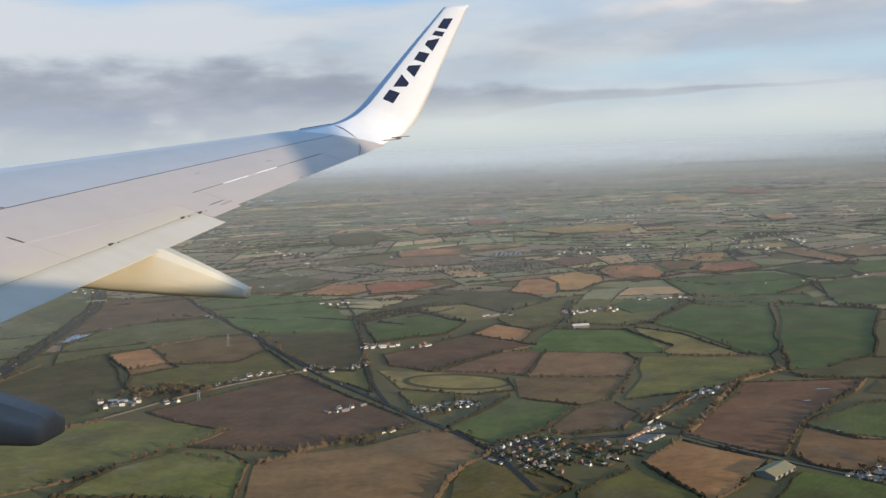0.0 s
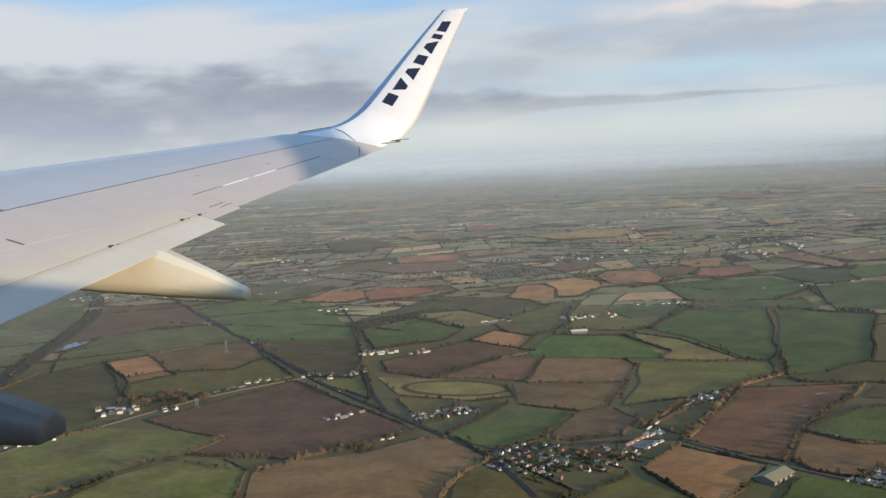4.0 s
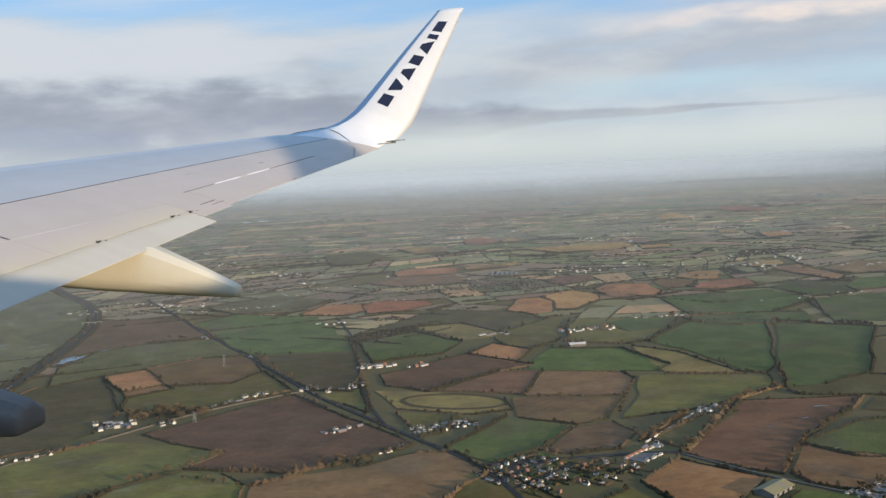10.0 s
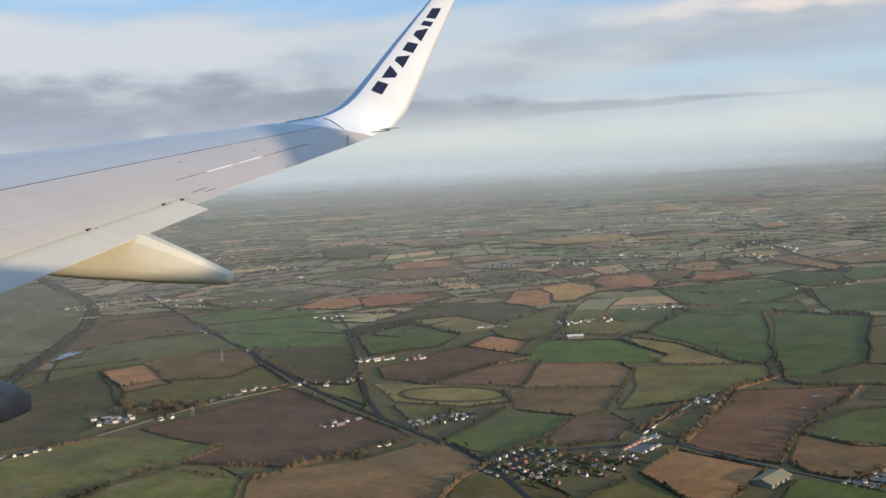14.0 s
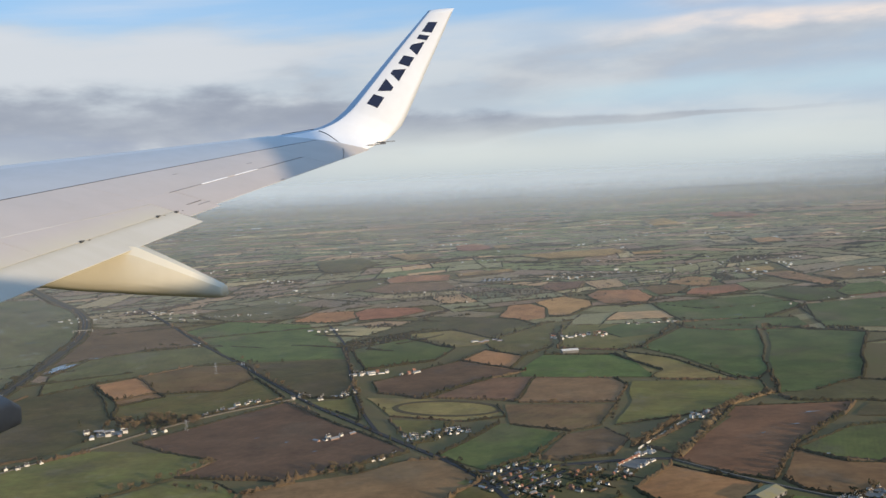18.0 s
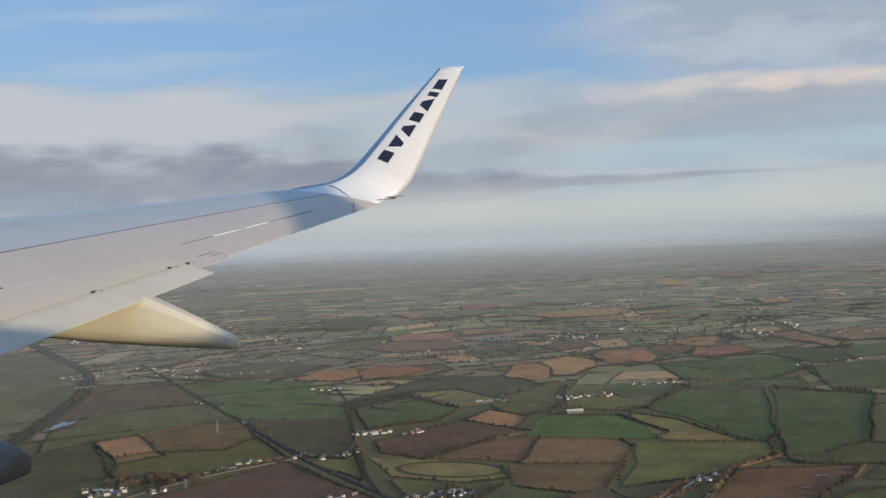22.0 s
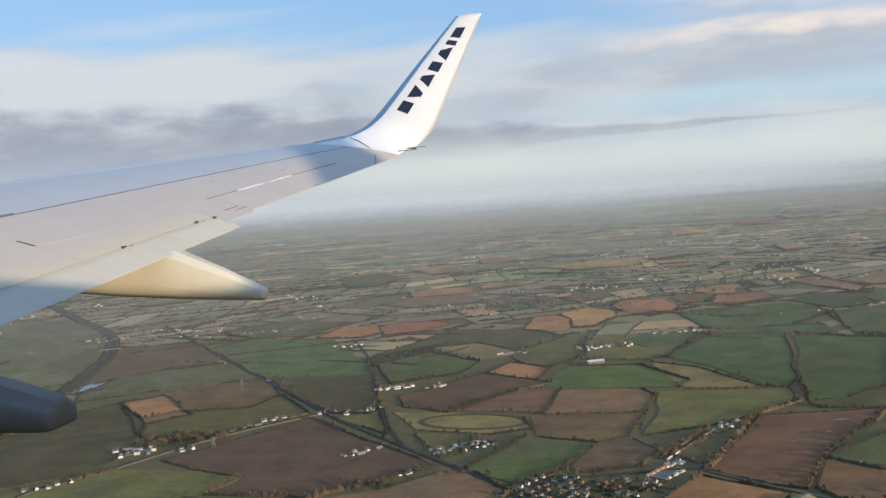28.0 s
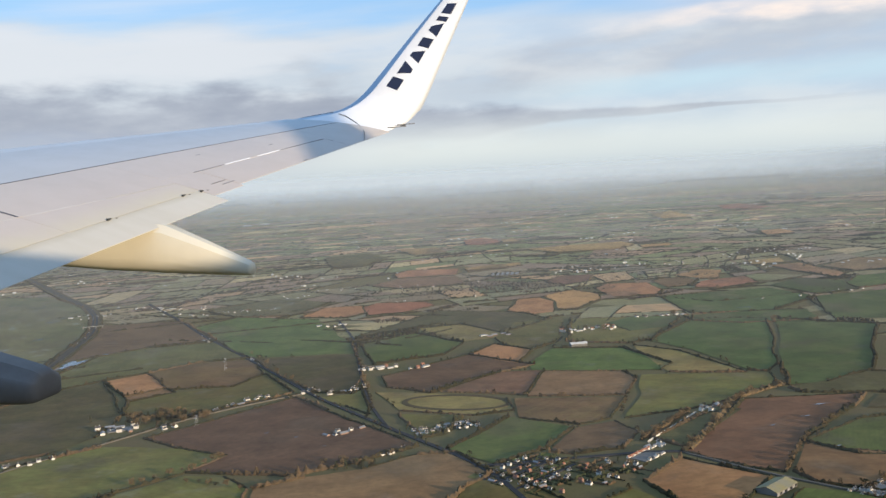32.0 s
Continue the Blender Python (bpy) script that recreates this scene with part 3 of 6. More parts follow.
def field(kind, *corners):
    material, label = CROPS[kind]
    LAID_OUT.append((corners, (min(p[0] for p in corners), max(p[0] for p in corners), min(p[1] for p in corners), max(p[1] for p in corners))))
    FIELD_NO[0] += 1
    bm = bmesh.new()
    # inside the boundary by a little, for the hedge
    cx, cy = sum(p[0] for p in corners) / len(corners), sum(p[1] for p in corners) / len(corners)
    vs = []
    for (ax, ay), (bx, by) in zip(corners, corners[1:] + corners[:1]):
        steps = max(1, int(math.hypot(bx - ax, by - ay) / 28))
        for i in range(steps):
            x, y = warp(ax + (bx - ax) * i / steps, ay + (by - ay) * i / steps)
            vs.append(bm.verts.new((x + (cx - x) * 0.006, y + (cy - y) * 0.006, 0)))
    bm.faces.new(vs)
    bmesh.ops.triangulate(bm, faces=bm.faces[:])
    if max(math.hypot(*p) for p in corners) > FLAT_TO:
        for _ in range(3):
            bmesh.ops.subdivide_edges(bm, edges=bm.edges[:], cuts=1, use_grid_fill=True)
    lift = 0.9 + 0.02 * FIELD_NO[0]
    for w in bm.verts:
        g, k = land(w.co.x, w.co.y)
        w.co = g + Vector((0, 0, lift + (1 - k) * 14.0))
    for face in bm.faces:
        if face.normal.z < 0:
            face.normal_flip()
    me = bpy.data.meshes.new("field")
    bm.to_mesh(me)
    bm.free()
    me.materials.append(material)
    tagged(new("field", me), label, "field", "farm fields", "structure")
    for a, b in zip(corners, corners[1:] + corners[:1]):
        EDGES.append((a, b))


field('pasture_grey', (-2650, 4785), (-2130, 4660), (-1690, 4050), (-1525, 3720), (-1405, 3410), (-1320, 3140), (-1235, 2705), (-1175, 2340), (-1145, 2025))
field('plough_dark', (-1375, 3450), (-1075, 3450), (-795, 2925), (-1000, 2865), (-1125, 2745), (-1195, 2665), (-1250, 2950))
field('pasture_dark', (-1115, 2735), (-1000, 2840), (-790, 2895), (-620, 2580), (-750, 2565), (-855, 2445), (-955, 2375), (-1055, 2255), (-1130, 2490))
field('stubble_orange', (-945, 2360), (-855, 2435), (-745, 2235), (-830, 2160))
field('plough_red', (-825, 2155), (-740, 2230), (-710, 2180), (-795, 2100))
field('meadow', (-850, 2445), (-750, 2555), (-610, 2560), (-520, 2355), (-570, 2210), (-735, 2220))
field('pasture', (-570, 2205), (-515, 2350), (-405, 2115), (-470, 2045), (-535, 2000), (-615, 1925), (-760, 1975), (-790, 2095), (-710, 2175))
field('pasture_dark', (-1120, 1975), (-1080, 2250), (-950, 2360), (-765, 1980), (-750, 1795), (-805, 1695), (-920, 1610))
field('plough_dark', (-645, 1770), (-390, 2060), (-295, 1915), (-125, 1680), (-90, 1625), (-195, 1550), (-295, 1490), (-420, 1510), (-495, 1535), (-445, 1625), (-545, 1685))
field('pasture', (-900, 1575), (-785, 1655), (-710, 1725), (-540, 1680), (-450, 1625), (-495, 1530), (-580, 1440), (-625, 1380), (-750, 1300))
field('pasture', (-575, 1430), (-490, 1515), (-420, 1495), (-355, 1430), (-350, 1270), (-630, 1305))
field('plough_red', (-345, 1430), (-275, 1480), (-180, 1505), (-90, 1570), (-20, 1575), (35, 1455), (-10, 1380), (-60, 1230), (-335, 1265))
field('wheat', (-965, 3250), (-860, 3465), (-520, 3295), (-345, 2760), (-300, 2565), (-618, 2590))
field('pasture_dark', (-608, 2570), (-300, 2550), (-255, 2255), (-265, 2085), (-355, 2105))
field('pasture', (-335, 2045), (-260, 2070), (-240, 2115), (-200, 1880), (-265, 1955))
field('wheat', (-305, 2725), (-145, 2865), (0, 2660), (-55, 2490), (-240, 2400))
field('meadow', (-145, 2965), (5, 3010), (160, 2730), (5, 2680))
field('pasture_dark', (-335, 2855), (-75, 3355), (210, 3215), (305, 3025), (150, 2840), (-70, 3060))
field('plough_dark', (-205, 2245), (-90, 2360), (15, 2465), (185, 2285), (95, 2225), (-80, 2045), (-185, 2115))
field('stubble_orange', (10, 2465), (95, 2615), (195, 2485), (145, 2310))
field('plough_red', (-55, 2050), (100, 2225), (200, 2215), (125, 1975))
field('plough_red', (130, 1965), (200, 2200), (380, 2160), (400, 2070), (345, 1930))
field('meadow', (-205, 2070), (-55, 2030), (90, 1945), (100, 1845), (15, 1825), (-135, 1895))
field('meadow', (105, 1945), (340, 1910), (280, 1755), (210, 1715), (105, 1780))
field('wheat', (-35, 1595), (85, 1795), (195, 1700), (140, 1570), (40, 1505))
field('pasture', (-135, 1865), (-10, 1820), (-50, 1695), (-90, 1680))
field('plough_dark', (200, 1690), (280, 1730), (315, 1645), (275, 1545), (185, 1530), (145, 1550))
field('wheat', (170, 2305), (250, 2495), (435, 2460), (515, 2220), (470, 2150), (170, 2220))
field('meadow', (465, 2485), (570, 2375), (655, 2085), (485, 2125))
field('pasture', (415, 2110), (700, 2065), (670, 1940), (485, 1800), (305, 1750), (380, 1935))
field('grass_deep', (735, 2880), (955, 2810), (750, 2160), (705, 2080), (665, 2105), (605, 2385), (530, 2530))
field('pasture', (365, 3005), (725, 2935), (530, 2550), (460, 2515), (305, 2595))
field('grass_deep', (980, 2800), (1205, 2620), (935, 2065), (785, 1955), (700, 1940), (760, 2160))
field('pasture_dark', (695, 1920), (920, 2040), (1040, 1965), (940, 1780), (835, 1850), (705, 1875))
field('plough_orange', (365, 1510), (575, 1840), (820, 1845), (755, 1750), (585, 1560), (490, 1390), (435, 1430))
field('pasture_dark', (330, 1600), (470, 1750), (540, 1760), (375, 1540))
field('stubble_pale', (265, 1380), (355, 1475), (465, 1375), (395, 1275), (330, 1210))
field('wheat', (580, 1540), (730, 1660), (890, 1690), (755, 1430), (640, 1455))
field('plough_orange', (505, 1390), (575, 1525), (745, 1415), (665, 1260), (600, 1290), (520, 1335))
field('pasture', (-10, 1380), (35, 1465), (155, 1285), (65, 1195), (-35, 1225))
field('pasture', (245, 1345), (325, 1230), (265, 1130), (140, 1145), (155, 1255))
field('wheat', (490, 1310), (590, 1270), (650, 1235), (585, 1110), (360, 1140))
field('pasture_dark', (775, 1735), (840, 1830), (930, 1760), (895, 1700))
field('pasture_grey', (-1030, 3690), (-800, 4055), (-555, 3775), (-640, 3450), (-860, 3465))
field('grass_deep', (765, 3440), (1205, 3525), (1270, 3240), (1030, 2970), (760, 2995))
field('grass_deep', (1270, 3240), (1780, 3370), (1405, 2660), (1130, 2750))

field('stubble_orange', (-600, 3375), (-545, 3605), (-395, 3630), (-360, 3405), (-420, 3295))
field('stubble_orange', (-345, 3340), (-380, 3575), (-335, 3675), (-140, 3635), (-95, 3515), (-215, 3365))
field('stubble_orange', (170, 3240), (235, 3570), (315, 3590), (355, 3450), (325, 3185), (255, 3155))
field('stubble_orange', (365, 3465), (335, 3635), (475, 3775), (555, 3600), (530, 3430), (420, 3220), (345, 3220))
field('stubble_orange', (570, 3795), (645, 3935), (805, 3905), (815, 3625), (770, 3510), (595, 3495))
field('plough_orange', (845, 3955), (970, 4040), (1035, 3910), (935, 3735), (850, 3710))
field('stubble_pale', (985, 4135), (1155, 4325), (1230, 4255), (1125, 3940), (1050, 3950))
field('stubble_orange', (1025, 3845), (1240, 3955), (1235, 3725), (1045, 3620), (950, 3665))
field('stubble_pale', (1470, 4620), (1660, 4685), (1605, 4475), (1425, 4420))
field('stubble_pale', (1485, 4350), (1645, 4385), (1655, 3895), (1570, 3745), (1520, 4045))
field('stubble_orange', (-350, 4865), (-275, 5055), (0, 5000), (-10, 4685), (-315, 4670))
field('plough_red', (-315, 4610), (-10, 4595), (35, 4225), (-260, 4175), (-420, 4345))
field('stubble_pale', (30, 5020), (350, 5195), (360, 5040), (50, 4870))
field('stubble_orange', (60, 7495), (195, 7705), (340, 7330), (335, 7040), (170, 6835), (70, 6980))
field('stubble_pale', (365, 7390), (465, 7455), (485, 7060), (360, 7020))
field('stubble_pale', (475, 6175), (805, 6330), (1160, 6420), (1195, 6140), (1015, 5830), (645, 5790))
field('stubble_pale', (1210, 6015), (1420, 6085), (1390, 5875), (1180, 5815))
field('stubble_pale', (2325, 10870), (2665, 11215), (2520, 9755), (2150, 9435))
field('stubble_orange', (3495, 12140), (3900, 12620), (3830, 11095), (3535, 10600), (3270, 11110))
field('stubble_orange', (2270, 6830), (2465, 6890), (2400, 6455), (2175, 6365))
field('stubble_pale', (2105, 7360), (2245, 7310), (2175, 7010), (2045, 7055))
field('stubble_pale', (-450, 6810), (-150, 6830), (-70, 6300), (-285, 6190))
field('plough_red', (5605, 15570), (6140, 15810), (5275, 13325), (5100, 13930))
field('wheat', (1520, 3550), (1645, 3755), (1810, 3820), (1780, 3690), (1680, 3480), (1500, 3420))
field('pasture', (-940, 6385), (-645, 6600), (-470, 6065), (-575, 5525), (-775, 5560))
field('plough_red', (400, 4120), (480, 4340), (640, 4340), (585, 4080), (465, 3995))
field('plough_red', (1685, 4210), (1970, 4495), (2115, 4405), (1935, 4015), (1735, 3960))
field('grass_deep', (1235, 3600), (1425, 3795), (1535, 3625), (1475, 3375), (1300, 3305))
field('pasture', (100, 2710), (165, 2975), (345, 3025), (275, 2600), (195, 2495), (125, 2585))
field('grass_deep', (725, 2945), (910, 2970), (1135, 2955), (1090, 2760), (855, 2745), (730, 2835))
field('grass_deep', (465, 2875), (555, 2965), (715, 2950), (635, 2750), (505, 2705))

def in_field(x, y):
    """Does a place lie within one of the fields laid out above?"""
    for corners, (x0, x1, y0, y1) in LAID_OUT:
        if not (x0 < x < x1 and y0 < y < y1):
            continue
        inside = False
        for (ax, ay), (bx, by) in zip(corners, corners[1:] + corners[:1]):
            if (ay > y) != (by > y) and x < ax + (bx - ax) * (y - ay) / (by - ay):
                inside = not inside
        if inside:
            return True
    return False


# far fields and their hedges
def bent(px, py):
    """The old field pattern bends gently from parish to parish."""
    w = noise.noise_vector(Vector((px / 900.0, py / 900.0, 2.7)))
    return (px + w.x * 130, py + w.y * 130)


def cut(quad, size, r, out, lines):
    """Splits a parcel into fields by hedges that run from side to side."""
    a, b, c, d = quad
    along = (math.dist(a, b) + math.dist(d, c)) / 2
    across = (math.dist(b, c) + math.dist(a, d)) / 2
    if along * across < size * size * r.uniform(0.6, 2.6):
        out.append(quad)
        return
    t, u = r.uniform(0.33, 0.67), r.uniform(-0.09, 0.09)
    blend = lambda p, q, k: (p[0] + (q[0] - p[0]) * k, p[1] + (q[1] - p[1]) * k)
    if along * r.uniform(0.7, 1.4) > across:
        e, g = blend(a, b, t), blend(d, c, t + u)
        lines.append((e, g))
        cut([a, e, g, d], size, r, out, lines)
        cut([e, b, c, g], size, r, out, lines)
    else:
        e, g = blend(a, d, t), blend(b, c, t + u)
        lines.append((e, g))
        cut([a, b, g, e], size, r, out, lines)
        cut([e, g, c, d], size, r, out, lines)


hv, hf, sheets = [], [], {True: ([], []), False: ([], [])}
for turn, wide, deep, near, far, size, salt in ((25, 620, 520, 2560, 4600, 185, 3), (29, 900, 760, 4600, 12500, 250, 5), (20, 1900, 1500, 12500, 70000, 900, 9)):
    for parcel, d in lattice(turn, wide, deep, near, far, 0.72, salt):
        r_ = random.Random(int(parcel[0][0] * 7 + parcel[0][1] * 13) & 0xFFFFFF)
        v, f = sheets[far < 5000]
        quads, lines = [], [(parcel[0], parcel[1]), (parcel[1], parcel[2])]
        cut(parcel, size, r_, quads, lines)
        for quad in quads:
            if d < 9500 and in_field(*bent(sum(q[0] for q in quad) / 4, sum(q[1] for q in quad) / 4)):
                continue
            s = len(v)
            n_ = 3
            for a in range(n_ + 1):
                for b in range(n_ + 1):
                    s0, s1 = a / n_, b / n_
                    x = (quad[0][0] * (1 - s0) + quad[1][0] * s0) * (1 - s1) + (quad[3][0] * (1 - s0) + quad[2][0] * s0) * s1
                    y = (quad[0][1] * (1 - s0) + quad[1][1] * s0) * (1 - s1) + (quad[3][1] * (1 - s0) + quad[2][1] * s0) * s1
                    g, k = land(*bent(x, y))
                    v.append(g + Vector((0, 0, 0.5 + (1 - k) * 2.0)))
            f += [(s + a * 4 + b, s + a * 4 + 4 + b, s + a * 4 + 5 + b, s + a * 4 + 1 + b) for a in range(n_) for b in range(n_)]
        big = 1.0 if d < 4600 else (1.15 if d < 12500 else 2.2)
        for a, b in lines:
            m = bent((a[0] + b[0]) / 2, (a[1] + b[1]) / 2)
            if rng.random() < 0.93 and not (d < 9500 and in_field(*m)):
                ridge(hv, hf, a, b, rng.uniform(2.4, 5.5) * big, rng.uniform(5, 10) * big, 13 * big * (1.0 if d < 12500 else 3.0), rng, 0.05, bent)
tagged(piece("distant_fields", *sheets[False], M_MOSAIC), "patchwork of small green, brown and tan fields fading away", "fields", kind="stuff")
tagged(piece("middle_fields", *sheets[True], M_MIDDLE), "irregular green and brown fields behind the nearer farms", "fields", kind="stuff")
tagged(piece("distant_hedgerows", hv, hf, M_HEDGE), "dark hedgerows between far-off fields", "hedges", kind="stuff")

# hedgerows along the field edges, one for each shared boundary
laid = []
for a, b in EDGES:
    m, d = ((a[0] + b[0]) / 2, (a[1] + b[1]) / 2), math.hypot(b[0] - a[0], b[1] - a[1])
    away = math.hypot(*m)
    if d < 30 or any(math.hypot(m[0] - q[0], m[1] - q[1]) < 0.018 * away + 0.12 * min(d, e) for q, e in laid):
        continue
    laid.append((m, d))
    if rng.random() < 0.06:
        continue
    hv, hf = [], []
    tall = rng.choice((3.5, 4.0, 4.5, 5.5, 7.0))
    ridge(hv, hf, a, b, tall, tall * 1.35, 5.0, rng, 0.0, warp)
    if hf:
        tagged(piece("hedgerow", hv, hf, rng.choice((M_HEDGE, M_HEDGE, M_TWIG))), "ragged dark winter hedgerow between two fields", "hedge", "hedgerows")

# ---------------------------------------------------------------- roads and water
MOTORWAY = [(-2945, 6115), (-2225, 4920), (-1935, 4450), (-1680, 4055), (-1515, 3725), (-1400, 3430), (-1315, 3155), (-1230, 2715), (-1170, 2345), (-1135, 2100), (-1110, 1770), (-1085, 1300)]
MAIN = [(-1410, 4080), (-1090, 3480), (-890, 3070), (-640, 2615), (-490, 2335), (-335, 2040), (-160, 1770), (-75, 1635), (-15, 1560), (45, 1445), (70, 1360), (95, 1270)]
SECOND = [(-445, 3260), (-335, 2810), (-265, 2295), (-205, 1935), (-160, 1775)]
FARM = [(-840, 1580), (-830, 1615), (-780, 1660), (-720, 1730), (-670, 1800), (-590, 1930), (-480, 2020), (-380, 2090)]
VILLAGE = [(10, 1490), (85, 1480), (170, 1530), (235, 1490), (305, 1545), (365, 1515)]
EAST = [(365, 1510), (470, 1370), (515, 1335), (595, 1250), (640, 1210), (760, 1100)]
tagged(strip("motorway_verge", MOTORWAY, 50, M_VERGE, 2.2), "brown grassy banks beside the motorway", "verge", kind="structure")
motorway = tagged(strip("motorway", MOTORWAY, 22, M_TARMAC, 2.6), "dual-carriageway grey motorway curving between fields", "road", kind="structure")
for side in (-22, 22):
    hv, hf = [], []
    for (ax, ay), (bx, by) in zip(MOTORWAY[1:], MOTORWAY[2:]):
        d = Vector((bx - ax, by - ay)).normalized()
        ridge(hv, hf, (ax - d.y * side, ay + d.x * side), (bx - d.y * side, by + d.x * side), 6.0, 12.0, 8.0, rng, 0.0)
    tagged(piece("shelter_belt", hv, hf, M_HEDGE), "dark bushy belt along the motorway bank", "hedge", "motorway belts")
strip("median", MOTORWAY, 4, M_VERGE, 2.9, motorway)

# a slim bridge that carries a lane over the motorway
bridge = new("overbridge")
g, k = land(-1381, 3364)
bridge.matrix_world = Matrix.Translation(g + Vector((0, 0, 2.6 + (1 - k) * 14))) @ Matrix.Rotation(radians(17), 4, "Z") @ Matrix.Scale(k, 4)
piece("deck", *box_data(-36, -3, 6.2, 36, 3, 6.9), M_CONCRETE, bridge)
for y in (-3.3, 3.0):
    piece("parapet", *box_data(-36, y, 6.2, 36, y + 0.3, 7.6), M_CONCRETE, bridge)
for x in (-35, -13, 11.6, 33.6):
    piece("pier", *box_data(x, -2.4, -2.5, x + 1.4, 2.4, 6.2), M_CONCRETE, bridge)
tagged(bridge, "slim pale concrete bridge over the motorway", "bridge")
for name, line, w, m, words in (("main_road", MAIN, 9, M_TARMAC, "straight grey country road lined with trees"), ("country_road", SECOND, 7, M_TARMAC, "narrow tarmac country road"),
                                ("farm_lane", FARM, 3.2, M_LANE, "pale farm lane along a ploughed field"), ("village_street", VILLAGE, 8, M_TARMAC, "village street between houses"),
                                ("lane", EAST, 4.5, M_LANE, "narrow lane past a large farm shed")):
    tagged(strip(name, line, w, m, 2.4), words, "road", kind="structure")
v, f = [], []
for i in range(21):
    x, y = 318 + 132 * i / 20, 1576 + 180 * i / 20
    for dx, dy, z in ((0, 0, 0.5), (0.35, -0.25, 0.5), (0.35, -0.25, 4.6), (0, 0, 4.6)):
        v.append((x + dx, y + dy, z))
    if i:
        q = 4 * i
        f += [(q - 4 + a, q + a, q + (a + 1) % 4, q - 4 + (a + 1) % 4) for a in range(4)]
f += [(0, 1, 2, 3), (83, 82, 81, 80)]
tagged(piece("boundary_wall", v, f, M_WHITEWALL), "long pale rendered wall catching the low sun", "wall")


def pool(x, y, rx, ry, turn, name="pond", words="flooded hollow reflecting the sky"):
    v, f = [], []
    for i in range(28):
        a = 2 * math.pi * i / 28
        q = 1 + 0.35 * math.sin(a * 3 + x) + 0.2 * math.sin(a * 5 + y)
        u, w = rx * q * math.cos(a), ry * q * math.sin(a)
        g, k = land(x + u * math.cos(turn) - w * math.sin(turn), y + u * math.sin(turn) + w * math.cos(turn))
        v.append(g + Vector((0, 0, 2.9 + (1 - k) * 16)))
    tagged(piece(name, v, [tuple(range(28))], M_WATER), words, "pond", kind="structure")


pool(-1150, 2623, 22, 58, -0.1)
pool(-1107, 2765, 15, 9, 0.5)
pool(-1290, 2330, 16, 40, 0.5)
pool(-1230, 2100, 12, 34, 0.8)

for x, y, rx, ry, turn in ((640, 1690, 9, 2.2, 0.3), (700, 1770, 14, 3, 0.2), (560, 1640, 6, 1.5, 0.6), (-330, 1720, 4, 2, 0.9), (-395, 1760, 5, 2, 1.0), (-265, 1650, 4, 1.5, 0.4),
                           (-1650, 3600, 20, 7, 0.4), (-1480, 3150, 22, 6, 0.3), (960, 3050, 26, 5, 0.1), (620, 1500, 7, 1.8, 0.5)):
    pool(x, y, rx, ry, turn, "puddle", "shallow standing water on the field")
hv, hf = [], []
for (ax, ay), (bx, by) in zip(FARM, FARM[1:]):
    d = Vector((bx - ax, by - ay)).normalized()
    ridge(hv, hf, (ax - d.y * 5, ay + d.x * 5), (bx - d.y * 5, by + d.x * 5), 3.6, 4.5, 5.0, rng, 0.0)
tagged(piece("hedgerow", hv, hf, M_HEDGE), "ragged dark hedgerow along the farm lane", "hedge", "hedgerows")
oval = [(-20 + 118 * math.cos(radians(a)) * 0.95 + 26 * math.sin(radians(a)), 1935 + 58 * math.sin(radians(a)) - 40 * math.cos(radians(a))) for a in range(0, 361, 12)]
tagged(strip("gallop_track", oval, 13, M_VERGE, 2.1), "oval brown training track in a paddock", "track", kind="structure")

# ---------------------------------------------------------------- trees
def clump(v, f, centre, size, r):
    """A small ragged tuft of twigs or leaf."""
    s = len(v)
    for d in ((1, 0, 0), (-1, 0, 0), (0, 1, 0), (0, -1, 0), (0, 0, 1), (0, 0, -1)):
        v.append(Vector(centre) + Vector(d) * size * r.uniform(0.55, 1.35) + Vector((r.uniform(-1, 1), r.uniform(-1, 1), r.uniform(-1, 1))) * size * 0.3)
    f += [(s + a, s + b, s + c) for a, b, c in ((0, 2, 4), (2, 1, 4), (1, 3, 4), (3, 0, 4), (2, 0, 5), (1, 2, 5), (3, 1, 5), (0, 3, 5))]


def limb(v, f, a, b, ra, rb):
    a, b = Vector(a), Vector(b)
    q = (b - a).to_track_quat("Z", "Y")
    s = len(v)
    for p, r in ((a, ra), (b, rb)):
        v += [p + q @ Vector((r * math.cos(i * 1.0472), r * math.sin(i * 1.0472), 0)) for i in range(6)]
    f += [(s + i, s + (i + 1) % 6, s + 6 + (i + 1) % 6, s + 6 + i) for i in range(6)]


def tree_model(height, width, material, label, salt, tufts=90, column=False):
    r = random.Random(salt)
    root = new("tree")
    v, f = [], []
    limb(v, f, (0, 0, -1), (0, 0, height * 0.45), 0.035 * height, 0.02 * height)
    ends = []
    for i in range(7):
        a = i * 2.4 + r.uniform(-0.4, 0.4)
        e = (math.cos(a) * width * 0.33, math.sin(a) * width * 0.33, height * r.uniform(0.5, 0.85))
        limb(v, f, (0, 0, height * r.uniform(0.25, 0.45)), e, 0.014 * height, 0.005 * height)
        ends.append(e)
    piece("trunk", v, f, M_BARK, root)
    v, f = [], []
    for _ in range(tufts):
        if column:
            t = r.random()
            rad = width * 0.5 * (1 - t) ** 0.6 * r.uniform(0.5, 1)
            a = r.uniform(0, 6.283)
            c = (rad * math.cos(a), rad * math.sin(a), height * (0.08 + 0.9 * t))
        else:
            e = r.choice(ends)
            c = (e[0] + r.gauss(0, width * 0.16), e[1] + r.gauss(0, width * 0.16), min(height * 0.97, max(height * 0.22, e[2] + r.gauss(0, height * 0.13))))
        clump(v, f, c, width * r.uniform(0.05, 0.11), r)
    piece("crown", v, f, material, root)
    return tagged(root, label, "tree")


